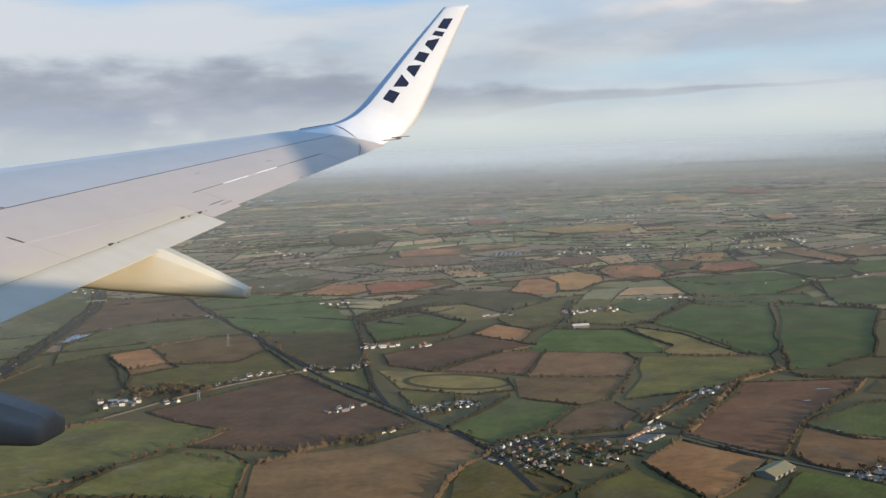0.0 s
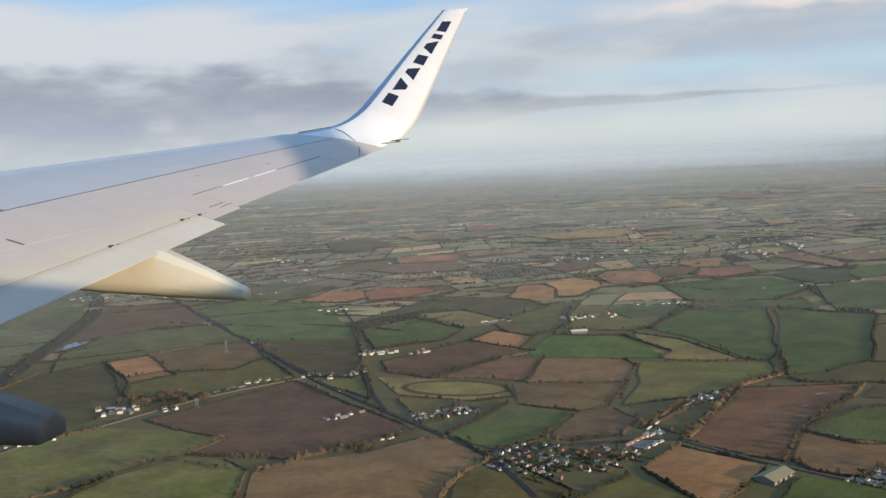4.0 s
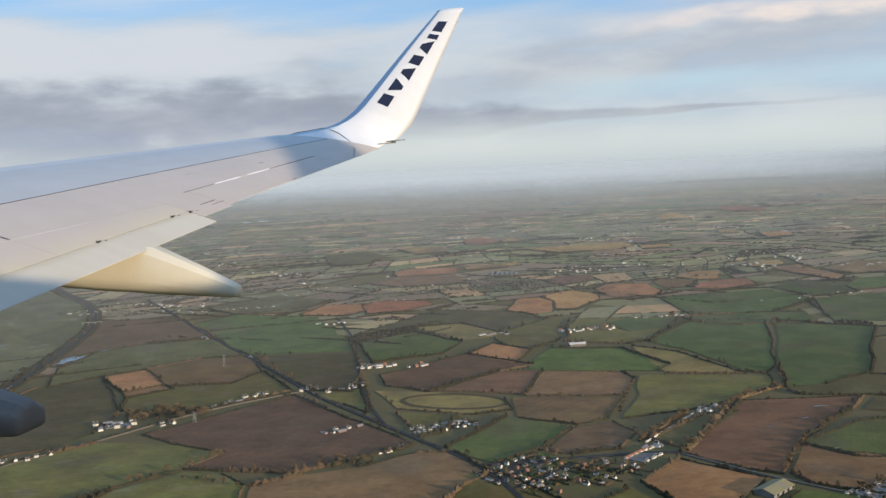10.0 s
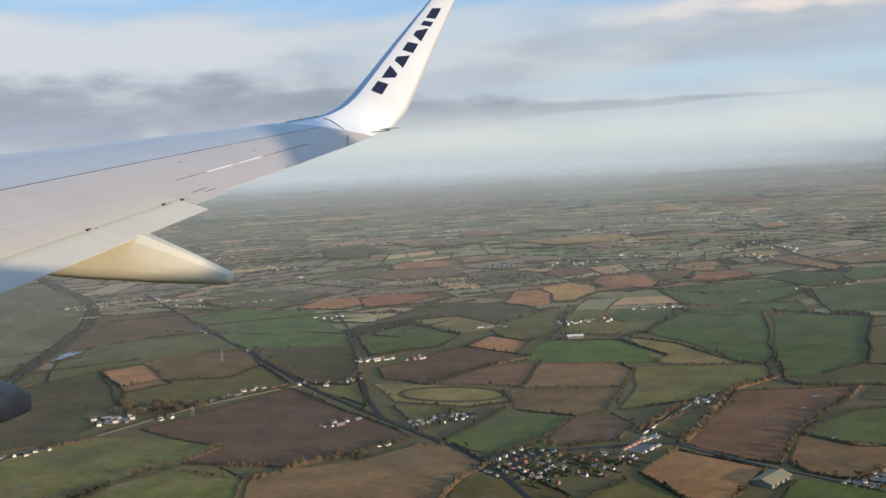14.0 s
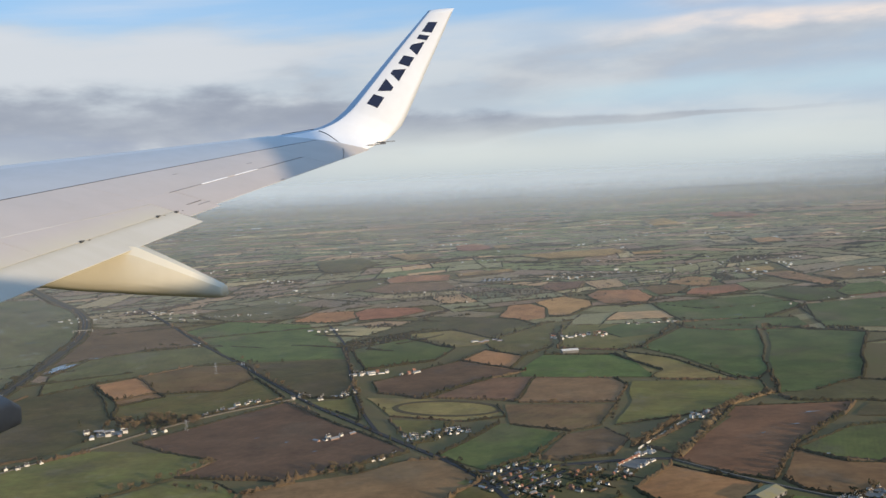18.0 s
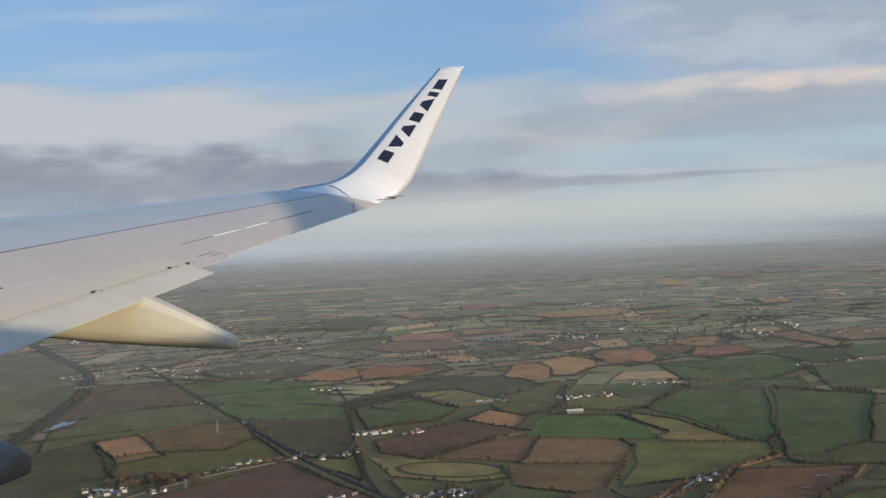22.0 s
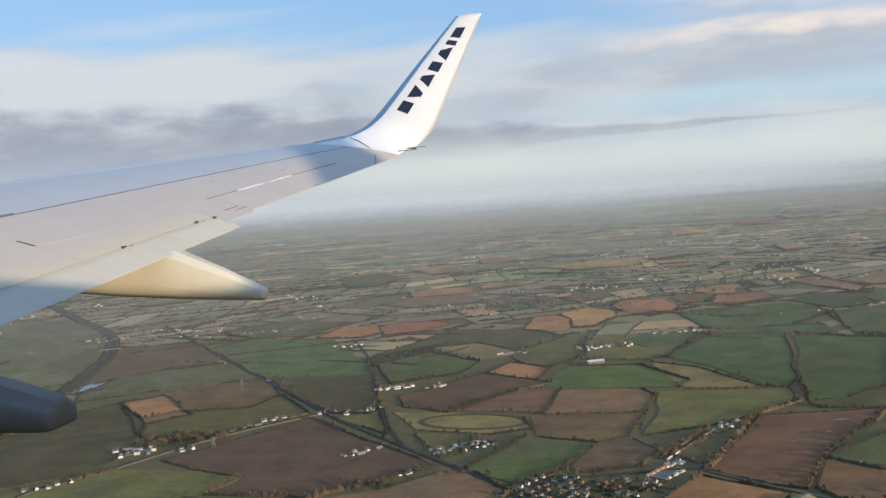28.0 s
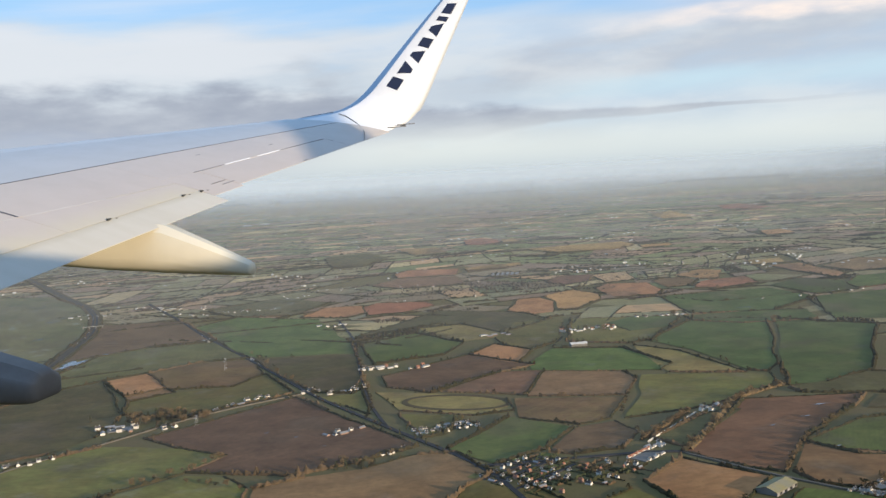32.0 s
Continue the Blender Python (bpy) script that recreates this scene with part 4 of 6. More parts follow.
TREES = [tree_model(13, 11, M_GOLD, "bare brown broadleaf tree in winter", 1), tree_model(10, 9, M_HEDGE, "dark twiggy hedgerow tree", 2),
         tree_model(15, 8, M_EVERGREEN, "tall dark evergreen tree", 3, 110, True), tree_model(8, 7, M_TWIG, "small bare brown tree", 4)]
for t in TREES:
    t.matrix_basis = pose(0, -900 - 30 * TREES.index(t), 0)
USED = set()


def plant(model, x, y, size=1.0, group=""):
    g, k = land(x, y)
    m = Matrix.Translation(g + Vector((0, 0, 0.6))) @ Matrix.Rotation(rng.uniform(0, 6.28), 4, "Z")
    s = k * size * rng.uniform(0.75, 1.25)
    ob = TREES[model] if model not in USED else copy_thing(TREES[model], m)
    USED.add(model)
    ob.matrix_basis = m @ Matrix.Diagonal((s, s, s, 1))
    if group:
        ob["group"] = group
    return ob


def row(a, b, gap, kinds, size=1.0, jitter=4.0, group=""):
    d = math.hypot(b[0] - a[0], b[1] - a[1])
    for i in range(int(d / gap) + 1):
        t = i * gap / max(d, 1)
        plant(rng.choice(kinds), a[0] + (b[0] - a[0]) * t + rng.uniform(-jitter, jitter), a[1] + (b[1] - a[1]) * t + rng.uniform(-jitter, jitter), size, group)


for line, tall, wide, words in (([(375, 1522), (470, 1690), (560, 1852), (690, 1950)], 7.0, 15.0, "golden-brown thicket belt beside a tilled field"), ([(312, 1590), (442, 1768)], 7.0, 6.0, "bare golden-brown tree line along a wall")):
    hv, hf = [], []
    for a, b in zip(line, line[1:]):
        ridge(hv, hf, a, b, tall, wide, 3.5, rng, 0.0, warp)
    tagged(piece("thicket", hv, hf, M_GOLD), words, "hedge", "thickets")
row((312, 1592), (442, 1770), 9, (0, 0, 1), 0.95, 2.0, "trees along the gravel drive")
row((375, 1520), (560, 1850), 11, (0, 0, 3), 0.95, 9.0, "tree belt beside the tilled field")
row((560, 1850), (690, 1950), 21, (0, 1), 1.0, 6.0, "tree belt beside the tilled field")
row((700, 1950), (755, 2160), 27, (0, 1, 3), 1.0, 6.0)
row((-720, 1895), (-560, 1930), 4.5, (0, 1, 3, 1), 1.1, 20.0, "wood round the farm")
row((-250, 2240), (-195, 1890), 26, (1, 0, 3), 0.9, 4.0)
row((-330, 2740), (-258, 2290), 31, (1, 3), 0.9, 4.0)
row((-620, 2640), (-350, 2090), 60, (1, 3, 0), 0.9, 6.0)
row((-360, 2075), (-30, 1560), 40, (1, 3, 2), 0.8, 7.0)
row((-250, 1535), (-120, 1590), 20, (0, 1, 3), 0.9, 8.0)
row((-470, 1480), (-330, 1420), 21, (0, 3, 1), 1.0, 7.0)
row((-560, 1470), (-440, 1620), 23, (0, 3), 0.9, 6.0)
row((500, 1400), (590, 1560), 31, (0, 1), 0.9, 4.0)
row((590, 1560), (820, 1840), 43, (0, 1, 3), 0.9, 5.0)
row((1180, 1500), (1000, 2000), 37, (0, 1), 1.0, 8.0)
row((960, 2760), (1010, 2800), 13, (0, 0, 1), 1.3, 18.0, "copse in a green field")
row((700, 2975), (760, 2985), 15, (0, 1), 1.3, 14.0, "copse in a green field")
row((200, 1530), (60, 1440), 31, (2, 0, 1), 0.7, 14.0)
row((400, 2080), (300, 1760), 24, (1, 3), 0.8, 4.0)
row((380, 2770), (480, 2760), 21, (0, 2, 1), 1.0, 25.0)
for _ in range(46):
    plant(rng.choice((0, 0, 3, 1, 2)), -650 + rng.gauss(0, 48), 1925 + rng.gauss(0, 24), 1.15, "wood round the farm")
for _ in range(16):
    plant(rng.choice((0, 1, 2)), -194 + rng.uniform(-34, 34), 1520 + rng.uniform(-16, 16), 0.9, "garden trees")


def hedge_tree(v, f, x, y, height, r):
    """One leafless tree grown out of a hedge, added to a joined mesh: trunk, limbs and twig tufts."""
    g, k = land(x, y)
    h = height * k
    limb(v, f, g - Vector((0, 0, 0.5)), g + Vector((0, 0, h * 0.5)), 0.03 * h, 0.015 * h)
    for _ in range(26):
        a, t = r.uniform(0, 6.283), r.uniform(0.22, 1.0)
        out = h * 0.42 * math.sin(math.pi * (0.12 + 0.8 * t)) * r.uniform(0.35, 1.0)
        clump(v, f, g + Vector((out * math.cos(a), out * math.sin(a), h * (0.15 + 0.82 * t))), h * r.uniform(0.06, 0.12), r)


# the many trees that have grown up in the hedges
for material, count, words in ((M_HEDGE, 150, "dark leafless trees grown up in the hedgerows"), (M_TWIG, 110, "brown twiggy trees grown up in the hedgerows")):
    v, f = [], []
    for _ in range(count):
        (a, b) = rng.choice(EDGES)
        for _ in range(rng.choice((1, 1, 2, 3))):
            t = rng.random()
            hedge_tree(v, f, *warp(a[0] + (b[0] - a[0]) * t, a[1] + (b[1] - a[1]) * t), rng.choice((5, 6, 7, 8, 10, 12)), rng)
    tagged(piece("hedgerow_trees", v, f, material), words, "trees", kind="stuff")

# woods and tree lines far off, too many to count
WOODS = ((M_HEDGE, "lines and small woods of dark trees far off", 190), (M_WOOD, "bare brown woods and shelter belts far off", 130))
for material, words, count in WOODS:
    v, f = [], []
    for _ in range(count):
        d = 2750 * (1 + 3.6 * rng.random() ** 1.4)
        a = rng.uniform(-0.64, 0.64)
        way_, long_ = rng.gauss(0.45, 0.5), rng.uniform(60, 360) * (1 if d < 5000 else 1.5)
        deep_ = rng.choice((4, 6, 8, 14, 40, 70))
        x0, y0 = d * math.sin(a), d * math.cos(a)
        if in_field(x0, y0):
            continue
        for i in range(int(long_ * (4 + deep_ * 0.35) / (45 if deep_ < 14 else 24))):
            t, o = rng.uniform(-0.5, 0.5) * long_, rng.uniform(-1, 1) * deep_
            px, py = x0 + t * math.cos(way_) - o * math.sin(way_), y0 + t * math.sin(way_) + o * math.cos(way_)
            if in_field(px, py):
                continue
            g, k = land(px, py)
            s = k * rng.uniform(2.0, 5.5)
            clump(v, f, g + Vector((0, 0, s * 0.7 + 0.6)), s, rng)
    tagged(piece("distant_trees", v, f, material), words, "trees", kind="stuff")

# rough scrub with frosted clearings, between the far fields
v, f = [], []
for _ in range(900):
    x, y = rng.gauss(230, 330), rng.gauss(4050, 150)
    g, k = land(x, y)
    s = k * rng.uniform(1.5, 5.0)
    clump(v, f, g + Vector((0, 0, s * 0.6 + 2)), s, rng)
tagged(piece("scrub", v, f, M_WOOD), "scattered brown scrub on rough ground", "scrub", kind="stuff")

# ---------------------------------------------------------------- houses
def gable(w, d, e, ridge_h, over=0.35):
    hw, hd = w / 2 + over, d / 2 + over
    t = 0.22
    v = [(-hw, -hd, e - 0.1), (hw, -hd, e - 0.1), (hw, 0, ridge_h), (-hw, 0, ridge_h), (-hw, hd, e - 0.1), (hw, hd, e - 0.1)]
    v += [(x, y, z + t) for x, y, z in v]
    f = [(0, 3, 2, 1), (3, 4, 5, 2), (6, 7, 8, 9), (9, 8, 11, 10), (0, 1, 7, 6), (4, 10, 11, 5), (0, 6, 9, 3), (3, 9, 10, 4), (1, 2, 8, 7), (2, 5, 11, 8)]
    return v, f


def house_model(w, d, storeys, wall, roof, label, category="house", chimneys=2, windows=3, door=True, pitch=0.42):
    root = new("house" if category == "house" else "shed")
    e = 2.6 * storeys
    rh = e + d * pitch
    v = [(-w / 2, -d / 2, -1), (w / 2, -d / 2, -1), (w / 2, d / 2, -1), (-w / 2, d / 2, -1), (-w / 2, -d / 2, e), (w / 2, -d / 2, e), (w / 2, d / 2, e), (-w / 2, d / 2, e), (-w / 2, 0, rh - 0.1), (w / 2, 0, rh - 0.1)]
    piece("wall", v, [(0, 1, 5, 4), (2, 3, 7, 6), (1, 2, 6, 9, 5), (3, 0, 4, 8, 7)], wall, root)
    piece("roof", *gable(w, d, e, rh), roof, root)
    for i in range(chimneys):
        x = (-1, 1)[i] * w * 0.36
        piece("chimney", *box_data(x - 0.45, -0.4, rh - 0.8, x + 0.45, 0.4, rh + 1.1), wall, root)
    for st in range(storeys):
        for i in range(windows):
            x = (i + 0.5) / windows * w - w / 2
            if door and st == 0 and i == windows // 2:
                piece("door", *box_data(x - 0.5, -d / 2 - 0.06, 0, x + 0.5, -d / 2 + 0.04, 2.05), M_TILE, root)
            else:
                piece("window", *box_data(x - 0.6, -d / 2 - 0.05, 0.9 + st * 2.6, x + 0.6, -d / 2 + 0.03, 2.1 + st * 2.6), M_PANE, root)
    return tagged(root, label, category)


HOUSES = [house_model(13, 7.5, 1, M_WHITEWALL, M_SLATE, "white rendered bungalow with a slate roof"), house_model(10.5, 7.5, 2, M_WHITEWALL, M_SLATE, "two-storey white farmhouse with a slate roof"),
          house_model(11, 7, 2, M_WHITEWALL, M_TILE, "white house with a red tiled roof", chimneys=1), house_model(9, 7, 2, M_BRICK, M_TILE, "red brick village house", chimneys=1, windows=2),
          house_model(22, 10, 1, M_WHITEWALL, M_SHEET, "long white farm shed with a sheet roof", "shed", 0, 0, False, 0.22), house_model(18, 9, 1, M_BRICK, M_SHEET, "farm outbuilding with a grey sheet roof", "shed", 0, 0, False, 0.25)]
HUSED = set()


def build(model, x, y, turn, size=1.0, group=""):
    g, k = land(x, y)
    m = Matrix.Translation(g + Vector((0, 0, 1.0 + (1 - k) * 14))) @ Matrix.Rotation(turn, 4, "Z")
    ob = HOUSES[model] if model not in HUSED else copy_thing(HOUSES[model], m)
    HUSED.add(model)
    ob.matrix_basis = m @ Matrix.Scale(size * k, 4)
    if group:
        ob["group"] = group


def settle(x, y, count, rx, ry, turn, kinds, group, trees=0.4, apart=17, small=1.0):
    """A loose cluster of houses and their garden trees about a place."""
    c, s = math.cos(turn), math.sin(turn)
    spots = []
    tries = 0
    while len(spots) < count and tries < 400:
        tries += 1
        u, w = rng.uniform(-rx, rx), rng.uniform(-ry, ry)
        if all(math.hypot(u - a, w - b) > apart for a, b in spots):
            spots.append((u, w))
    for u, w in spots:
        build(rng.choice(kinds), x + c * u - s * w, y + s * u + c * w, turn + rng.choice((0, 0, 1.57, 0.2, 3.14)) + rng.uniform(-0.15, 0.15), rng.uniform(0.72, 1.05) * small, group)
        if rng.random() < trees * 0.4:
            plant(rng.choice((0, 1, 2, 3)), x + c * u - s * w + rng.uniform(-16, 16), y + s * u + c * w + rng.uniform(8, 18), 0.7)


W_ = (0, 0, 1, 1, 2)
def terrace(x, y, turn, long_, offsets, gap, kinds, group, small):
    """Streets of houses, side by side along parallel lines."""
    c, s = math.cos(turn), math.sin(turn)
    for o in offsets:
        u = -long_ / 2 + rng.uniform(0, gap)
        while u < long_ / 2:
            w = o + rng.uniform(-2.5, 2.5)
            px, py = x + c * u - s * w, y + s * u + c * w
            build(rng.choice(kinds), px, py, turn + rng.choice((0, 0, 0, 1.57)) + rng.uniform(-0.06, 0.06), small * rng.uniform(0.85, 1.2), group)
            if rng.random() < 0.22:
                plant(rng.choice((0, 1, 2, 3)), px - s * 11, py + c * 11, 0.6, "garden trees")
            u += gap * rng.uniform(0.8, 1.7)


terrace(95, 1450, 0.80, 150, (-52, -30, -6, 16, 44), 21.0, (0, 1, 1, 5, 3, 0, 5, 0), "village houses", 0.62)
terrace(120, 1385, 2.35, 110, (-40, 12), 17.0, (0, 1, 5, 3), "village houses", 0.70)
for w in (-41, 5, 30):
    a = (95 - 75 * math.cos(0.8) - w * math.sin(0.8), 1450 - 75 * math.sin(0.8) + w * math.cos(0.8))
    b = (95 + 75 * math.cos(0.8) - w * math.sin(0.8), 1450 + 75 * math.sin(0.8) + w * math.cos(0.8))
    tagged(strip("village_street", [a, b], 6, M_TARMAC, 2.2), "narrow village street", "road", kind="structure")
settle(225, 1435, 16, 60, 45, 0.75, (0, 1, 5, 3), "village houses", 0.6, 13, 0.7)
for i in range(9):
    build((2, 3)[i % 2], 268 + 5.2 * i, 1492 + 5.6 * i, 0.82, 0.62, "red-roofed terrace")
for i in range(6):
    build((1, 0, 4)[i % 3], 300 + 5.5 * i, 1478 + 6.2 * i, 0.82, 0.6, "village houses")
settle(330, 1560, 6, 26, 10, 0.85, (1, 0, 4), "village houses", 0.3, 9, 0.7)
settle(-40, 1735, 22, 60, 24, 0.5, (0, 1, 4, 0, 5), "houses at the crossroads", 0.5, 12, 0.8)
settle(-725, 1850, 10, 46, 30, 0.4, (4, 4, 5, 1), "farmstead", 0.8, 20, 1.05)
settle(-515, 2025, 9, 80, 14, 0.85, (0, 1, 0, 5), "houses along the farm lane")
settle(-640, 1830, 3, 40, 10, 0.8, (0, 1), "houses along the farm lane")
settle(-280, 2095, 7, 50, 14, 0.4, (0, 1, 4), "houses at the crossroads")
settle(-365, 2110, 4, 25, 18, 0.4, (0, 1), "houses at the crossroads")
settle(-220, 2350, 9, 50, 24, 0.3, (1, 4, 0, 3), "farmstead")
settle(-125, 2320, 4, 35, 14, 0.6, (3, 1, 4), "farmstead")
settle(-240, 1745, 6, 40, 12, 0.7, (0, 1, 5), "cottages in a field")
settle(-140, 1595, 3, 40, 8, 0.6, (0, 1), "cottages in a field")
settle(395, 2770, 15, 90, 35, 0.2, (1, 4, 3, 2), "hamlet among trees", 0.7)
settle(660, 2975, 7, 90, 16, 0.2, (1, 4, 0), "hamlet among trees", 0.4)
settle(-445, 3120, 5, 55, 22, 0.2, (4, 1), "farmstead")
settle(-1180, 3820, 12, 110, 70, 0.1, W_, "far village houses", 0.3, 15, 0.72)
for x, y in ((-1408, 3909), (-1385, 3936), (-1332, 3897), (-1310, 3920), (-1287, 3879), (-1237, 3859), (-1140, 3651), (-1208, 3661), (-1615, 3717), (-1600, 3766), (-822, 2915), (-841, 2940), (-605, 2575), (-596, 2550)):
    build(rng.choice((0, 1, 4)), x, y, rng.uniform(-0.3, 0.5), 0.8, "far village houses")
settle(-920, 3630, 18, 170, 26, 0.2, W_, "far village houses", 0.3, 15, 0.72)
settle(600, 1300, 20, 48, 20, 0.5, (0, 1, 5, 0), "yard beside the lane", 0.6, 9, 0.6)
settle(-810, 1630, 5, 50, 10, 0.6, (0, 1), "houses along the farm lane")
settle(490, 1785, 5, 30, 18, 0.8, (1, 4, 5), "farmstead")
settle(105, 2755, 5, 40, 18, 0.2, (5, 4), "farmstead")
settle(880, 4700, 16, 330, 150, 0.2, W_, "far village houses", 0.4, 15, 0.7)
settle(-350, 4200, 18, 520, 160, 0.1, W_, "far village houses", 0.4, 15, 0.7)
settle(1500, 5200, 14, 420, 260, 0.2, W_, "far village houses", 0.4, 15, 0.7)
settle(1250, 3300, 6, 260, 40, 0.2, W_, "far village houses", 0.4, 15, 0.7)
for _ in range(64):
    d = 2900 * (1 + 2.6 * rng.random() ** 1.3)
    a = rng.uniform(-0.6, 0.62)
    if in_field(d * math.sin(a), d * math.cos(a)):
        continue
    for _ in range(rng.choice((1, 2, 3, 5))):
        build(rng.choice((0, 1, 4, 4)), d * math.sin(a) + rng.uniform(-50, 50), d * math.cos(a) + rng.uniform(-40, 40), rng.uniform(0, 3.1), rng.uniform(0.5, 0.78), "scattered far houses")
v, f = [], []
for _ in range(105):
    d = 4600 * (1 + 2.6 * rng.random() ** 1.2)
    a = rng.uniform(-0.58, 0.6)
    for _ in range(rng.choice((1, 2, 3, 5, 8))):
        g, k = land(d * math.sin(a) + rng.gauss(0, 90), d * math.cos(a) + rng.gauss(0, 60))
        w, q, e, t = rng.uniform(4, 9) * k, rng.uniform(2.5, 4) * k, rng.uniform(2.2, 3.6) * k, rng.uniform(0, 3.1)
        s = len(v)
        for x, y, z in ((-w, -q, -3 * k), (w, -q, -3 * k), (w, q, -3 * k), (-w, q, -3 * k), (-w, -q, e), (w, -q, e), (w, q, e), (-w, q, e), (-w, 0, e * 1.6), (w, 0, e * 1.6)):
            v.append(g + Vector((x * math.cos(t) - y * math.sin(t), x * math.sin(t) + y * math.cos(t), z + 3 * k + 1.5)))
        f += [tuple(s + i for i in face) for face in ((0, 1, 5, 4), (2, 3, 7, 6), (1, 2, 6, 9, 5), (3, 0, 4, 8, 7), (4, 5, 9, 8), (6, 7, 8, 9))]
tagged(piece("distant_houses", v, f, M_WHITEWALL), "white houses dotted over the far fields", "houses", kind="stuff")

for x, y, w, d, count in ((110, 1440, 85, 72, 60), (225, 1435, 60, 45, 26), (-40, 1735, 60, 24, 12), (600, 1300, 46, 22, 10)):
    for _ in range(count):
        u, q, a = rng.uniform(-w, w), rng.uniform(-d, d), rng.choice((0.75, 2.32))
        px, py = x + 0.73 * u - 0.68 * q, y + 0.68 * u + 0.73 * q
        hv, hf = [], []
        half = rng.uniform(8, 24)
        ridge(hv, hf, (px - half * math.cos(a), py - half * math.sin(a)), (px + half * math.cos(a), py + half * math.sin(a)), rng.uniform(1.8, 4.5), 3.0, 3.0, rng, 0.0)
        if hf:
            tagged(piece("garden_hedge", hv, hf, rng.choice((M_HEDGE, M_TWIG, M_EVERGREEN))), "low clipped garden hedge between village plots", "hedge", "garden hedges")

# large farm shed, white store and glasshouses
def long_shed(x, y, turn, w, d, e, roof, label, bays=8):
    g, k = land(x, y)
    root = new("farm_shed")
    root.matrix_basis = Matrix.Translation(g + Vector((0, 0, 1.2 + (1 - k) * 14))) @ Matrix.Rotation(turn, 4, "Z") @ Matrix.Scale(k, 4)
    rh = e + d * 0.16
    v = [(-w / 2, -d / 2, -1), (w / 2, -d / 2, -1), (w / 2, d / 2, -1), (-w / 2, d / 2, -1), (-w / 2, -d / 2, e), (w / 2, -d / 2, e), (w / 2, d / 2, e), (-w / 2, d / 2, e), (-w / 2, 0, rh), (w / 2, 0, rh)]
    piece("wall", v, [(0, 1, 5, 4), (2, 3, 7, 6), (1, 2, 6, 9, 5), (3, 0, 4, 8, 7)], M_YARD, root)
    piece("roof", *gable(w, d, e, rh, 0.8), roof, root)
    for i in range(bays):
        xx = (i + 0.5) / bays * w - w / 2
        piece("door", *box_data(xx - w / bays * 0.38, -d / 2 - 0.1, 0, xx + w / bays * 0.38, -d / 2 + 0.05, e * 0.75), M_SHEET if i % 2 == 0 else M_PANE, root)
    return tagged(root, label, "shed")


long_shed(452, 1316, 0.75, 60, 34, 5, M_MOSS, "large farm shed with a mossy yellowish sheet roof")
long_shed(325, 2520, 0.15, 46, 22, 6, M_WHITEWALL, "long white store with a pale roof", 0)
for i in range(6):
    long_shed(175 + i * 24, 4560, 1.45, 95, 14, 4, M_SHEET, "pale glasshouse in a row", 4)["group"] = "glasshouses"
long_shed(-2995, 14214, 0.0, 150, 60, 12, M_WHITEWALL, "large white warehouse far off")
long_shed(-3207, 13975, 0.0, 120, 50, 12, M_WHITEWALL, "large white warehouse far off")


def yard(x, y, w, d, turn):
    c, s = math.cos(turn), math.sin(turn)
    v = [(x + c * a * w - s * b * d, y + s * a * w + c * b * d, z) for z in (0.5, 2.1) for a, b in ((-0.5, -0.5), (0.5, -0.5), (0.5, 0.5), (-0.5, 0.5))]
    tagged(piece("yard", v, [(4, 5, 6, 7), (0, 1, 5, 4), (1, 2, 6, 5), (2, 3, 7, 6), (3, 0, 4, 7)], M_YARD), "worn concrete yard between buildings", "yard", kind="structure")


yard(300, 1500, 55, 32, 0.8)
for i in range(26):
    u, w = rng.uniform(-75, 95), rng.choice((-62, -20, 28, 54, -44))
    x, y, turn = 95 + 0.70 * u - 0.72 * w, 1450 + 0.72 * u + 0.70 * w, 0.8 + rng.uniform(-0.05, 0.05)
    a, b, c, d = rng.uniform(8, 15), rng.uniform(5, 9), math.cos(turn), math.sin(turn)
    v = [(x + c * p * a - d * q * b, y + d * p * a + c * q * b, z) for z in (0.4, 1.3 + 0.01 * i) for p, q in ((-1, -1), (1, -0.9), (0.95, 1), (-1, 0.95))]
    kind_ = rng.choice(("wheat", "wheat", "grass_deep", "pasture", "plough_dark"))
    tagged(piece("garden_plot", v, [(4, 5, 6, 7), (0, 1, 5, 4), (1, 2, 6, 5), (2, 3, 7, 6), (3, 0, 4, 7)], CROPS[kind_][0]), "small dug garden plot behind a house" if kind_ == "plough_dark" else "small green garden lawn behind a house", "garden", "village gardens", "structure")
yard(-720, 1848, 50, 28, 0.4)
yard(600, 1296, 70, 30, 0.5)


def pylon(x, y, height):
    g, k = land(x, y)
    root = new("lattice_mast")
    root.matrix_basis = Matrix.Translation(g) @ Matrix.Scale(k, 4)
    for sx, sy in ((-1, -1), (1, -1), (1, 1), (-1, 1)):
        v, f = [], []
        limb(v, f, (sx * 3, sy * 3, -1), (sx * 0.5, sy * 0.5, height), 0.25, 0.15)
        piece("leg", v, f, M_STEEL, root)
    for i in range(3):
        z = height * (0.68 + 0.13 * i)
        v, f = [], []
        limb(v, f, (-6 + i, 0, z), (6 - i, 0, z), 0.25, 0.25)
        piece("crossarm", v, f, M_STEEL, root)
    tagged(root, "steel lattice power mast standing in a field", "mast")


pylon(-645, 2430, 34)
pylon(-560, 1850, 24)


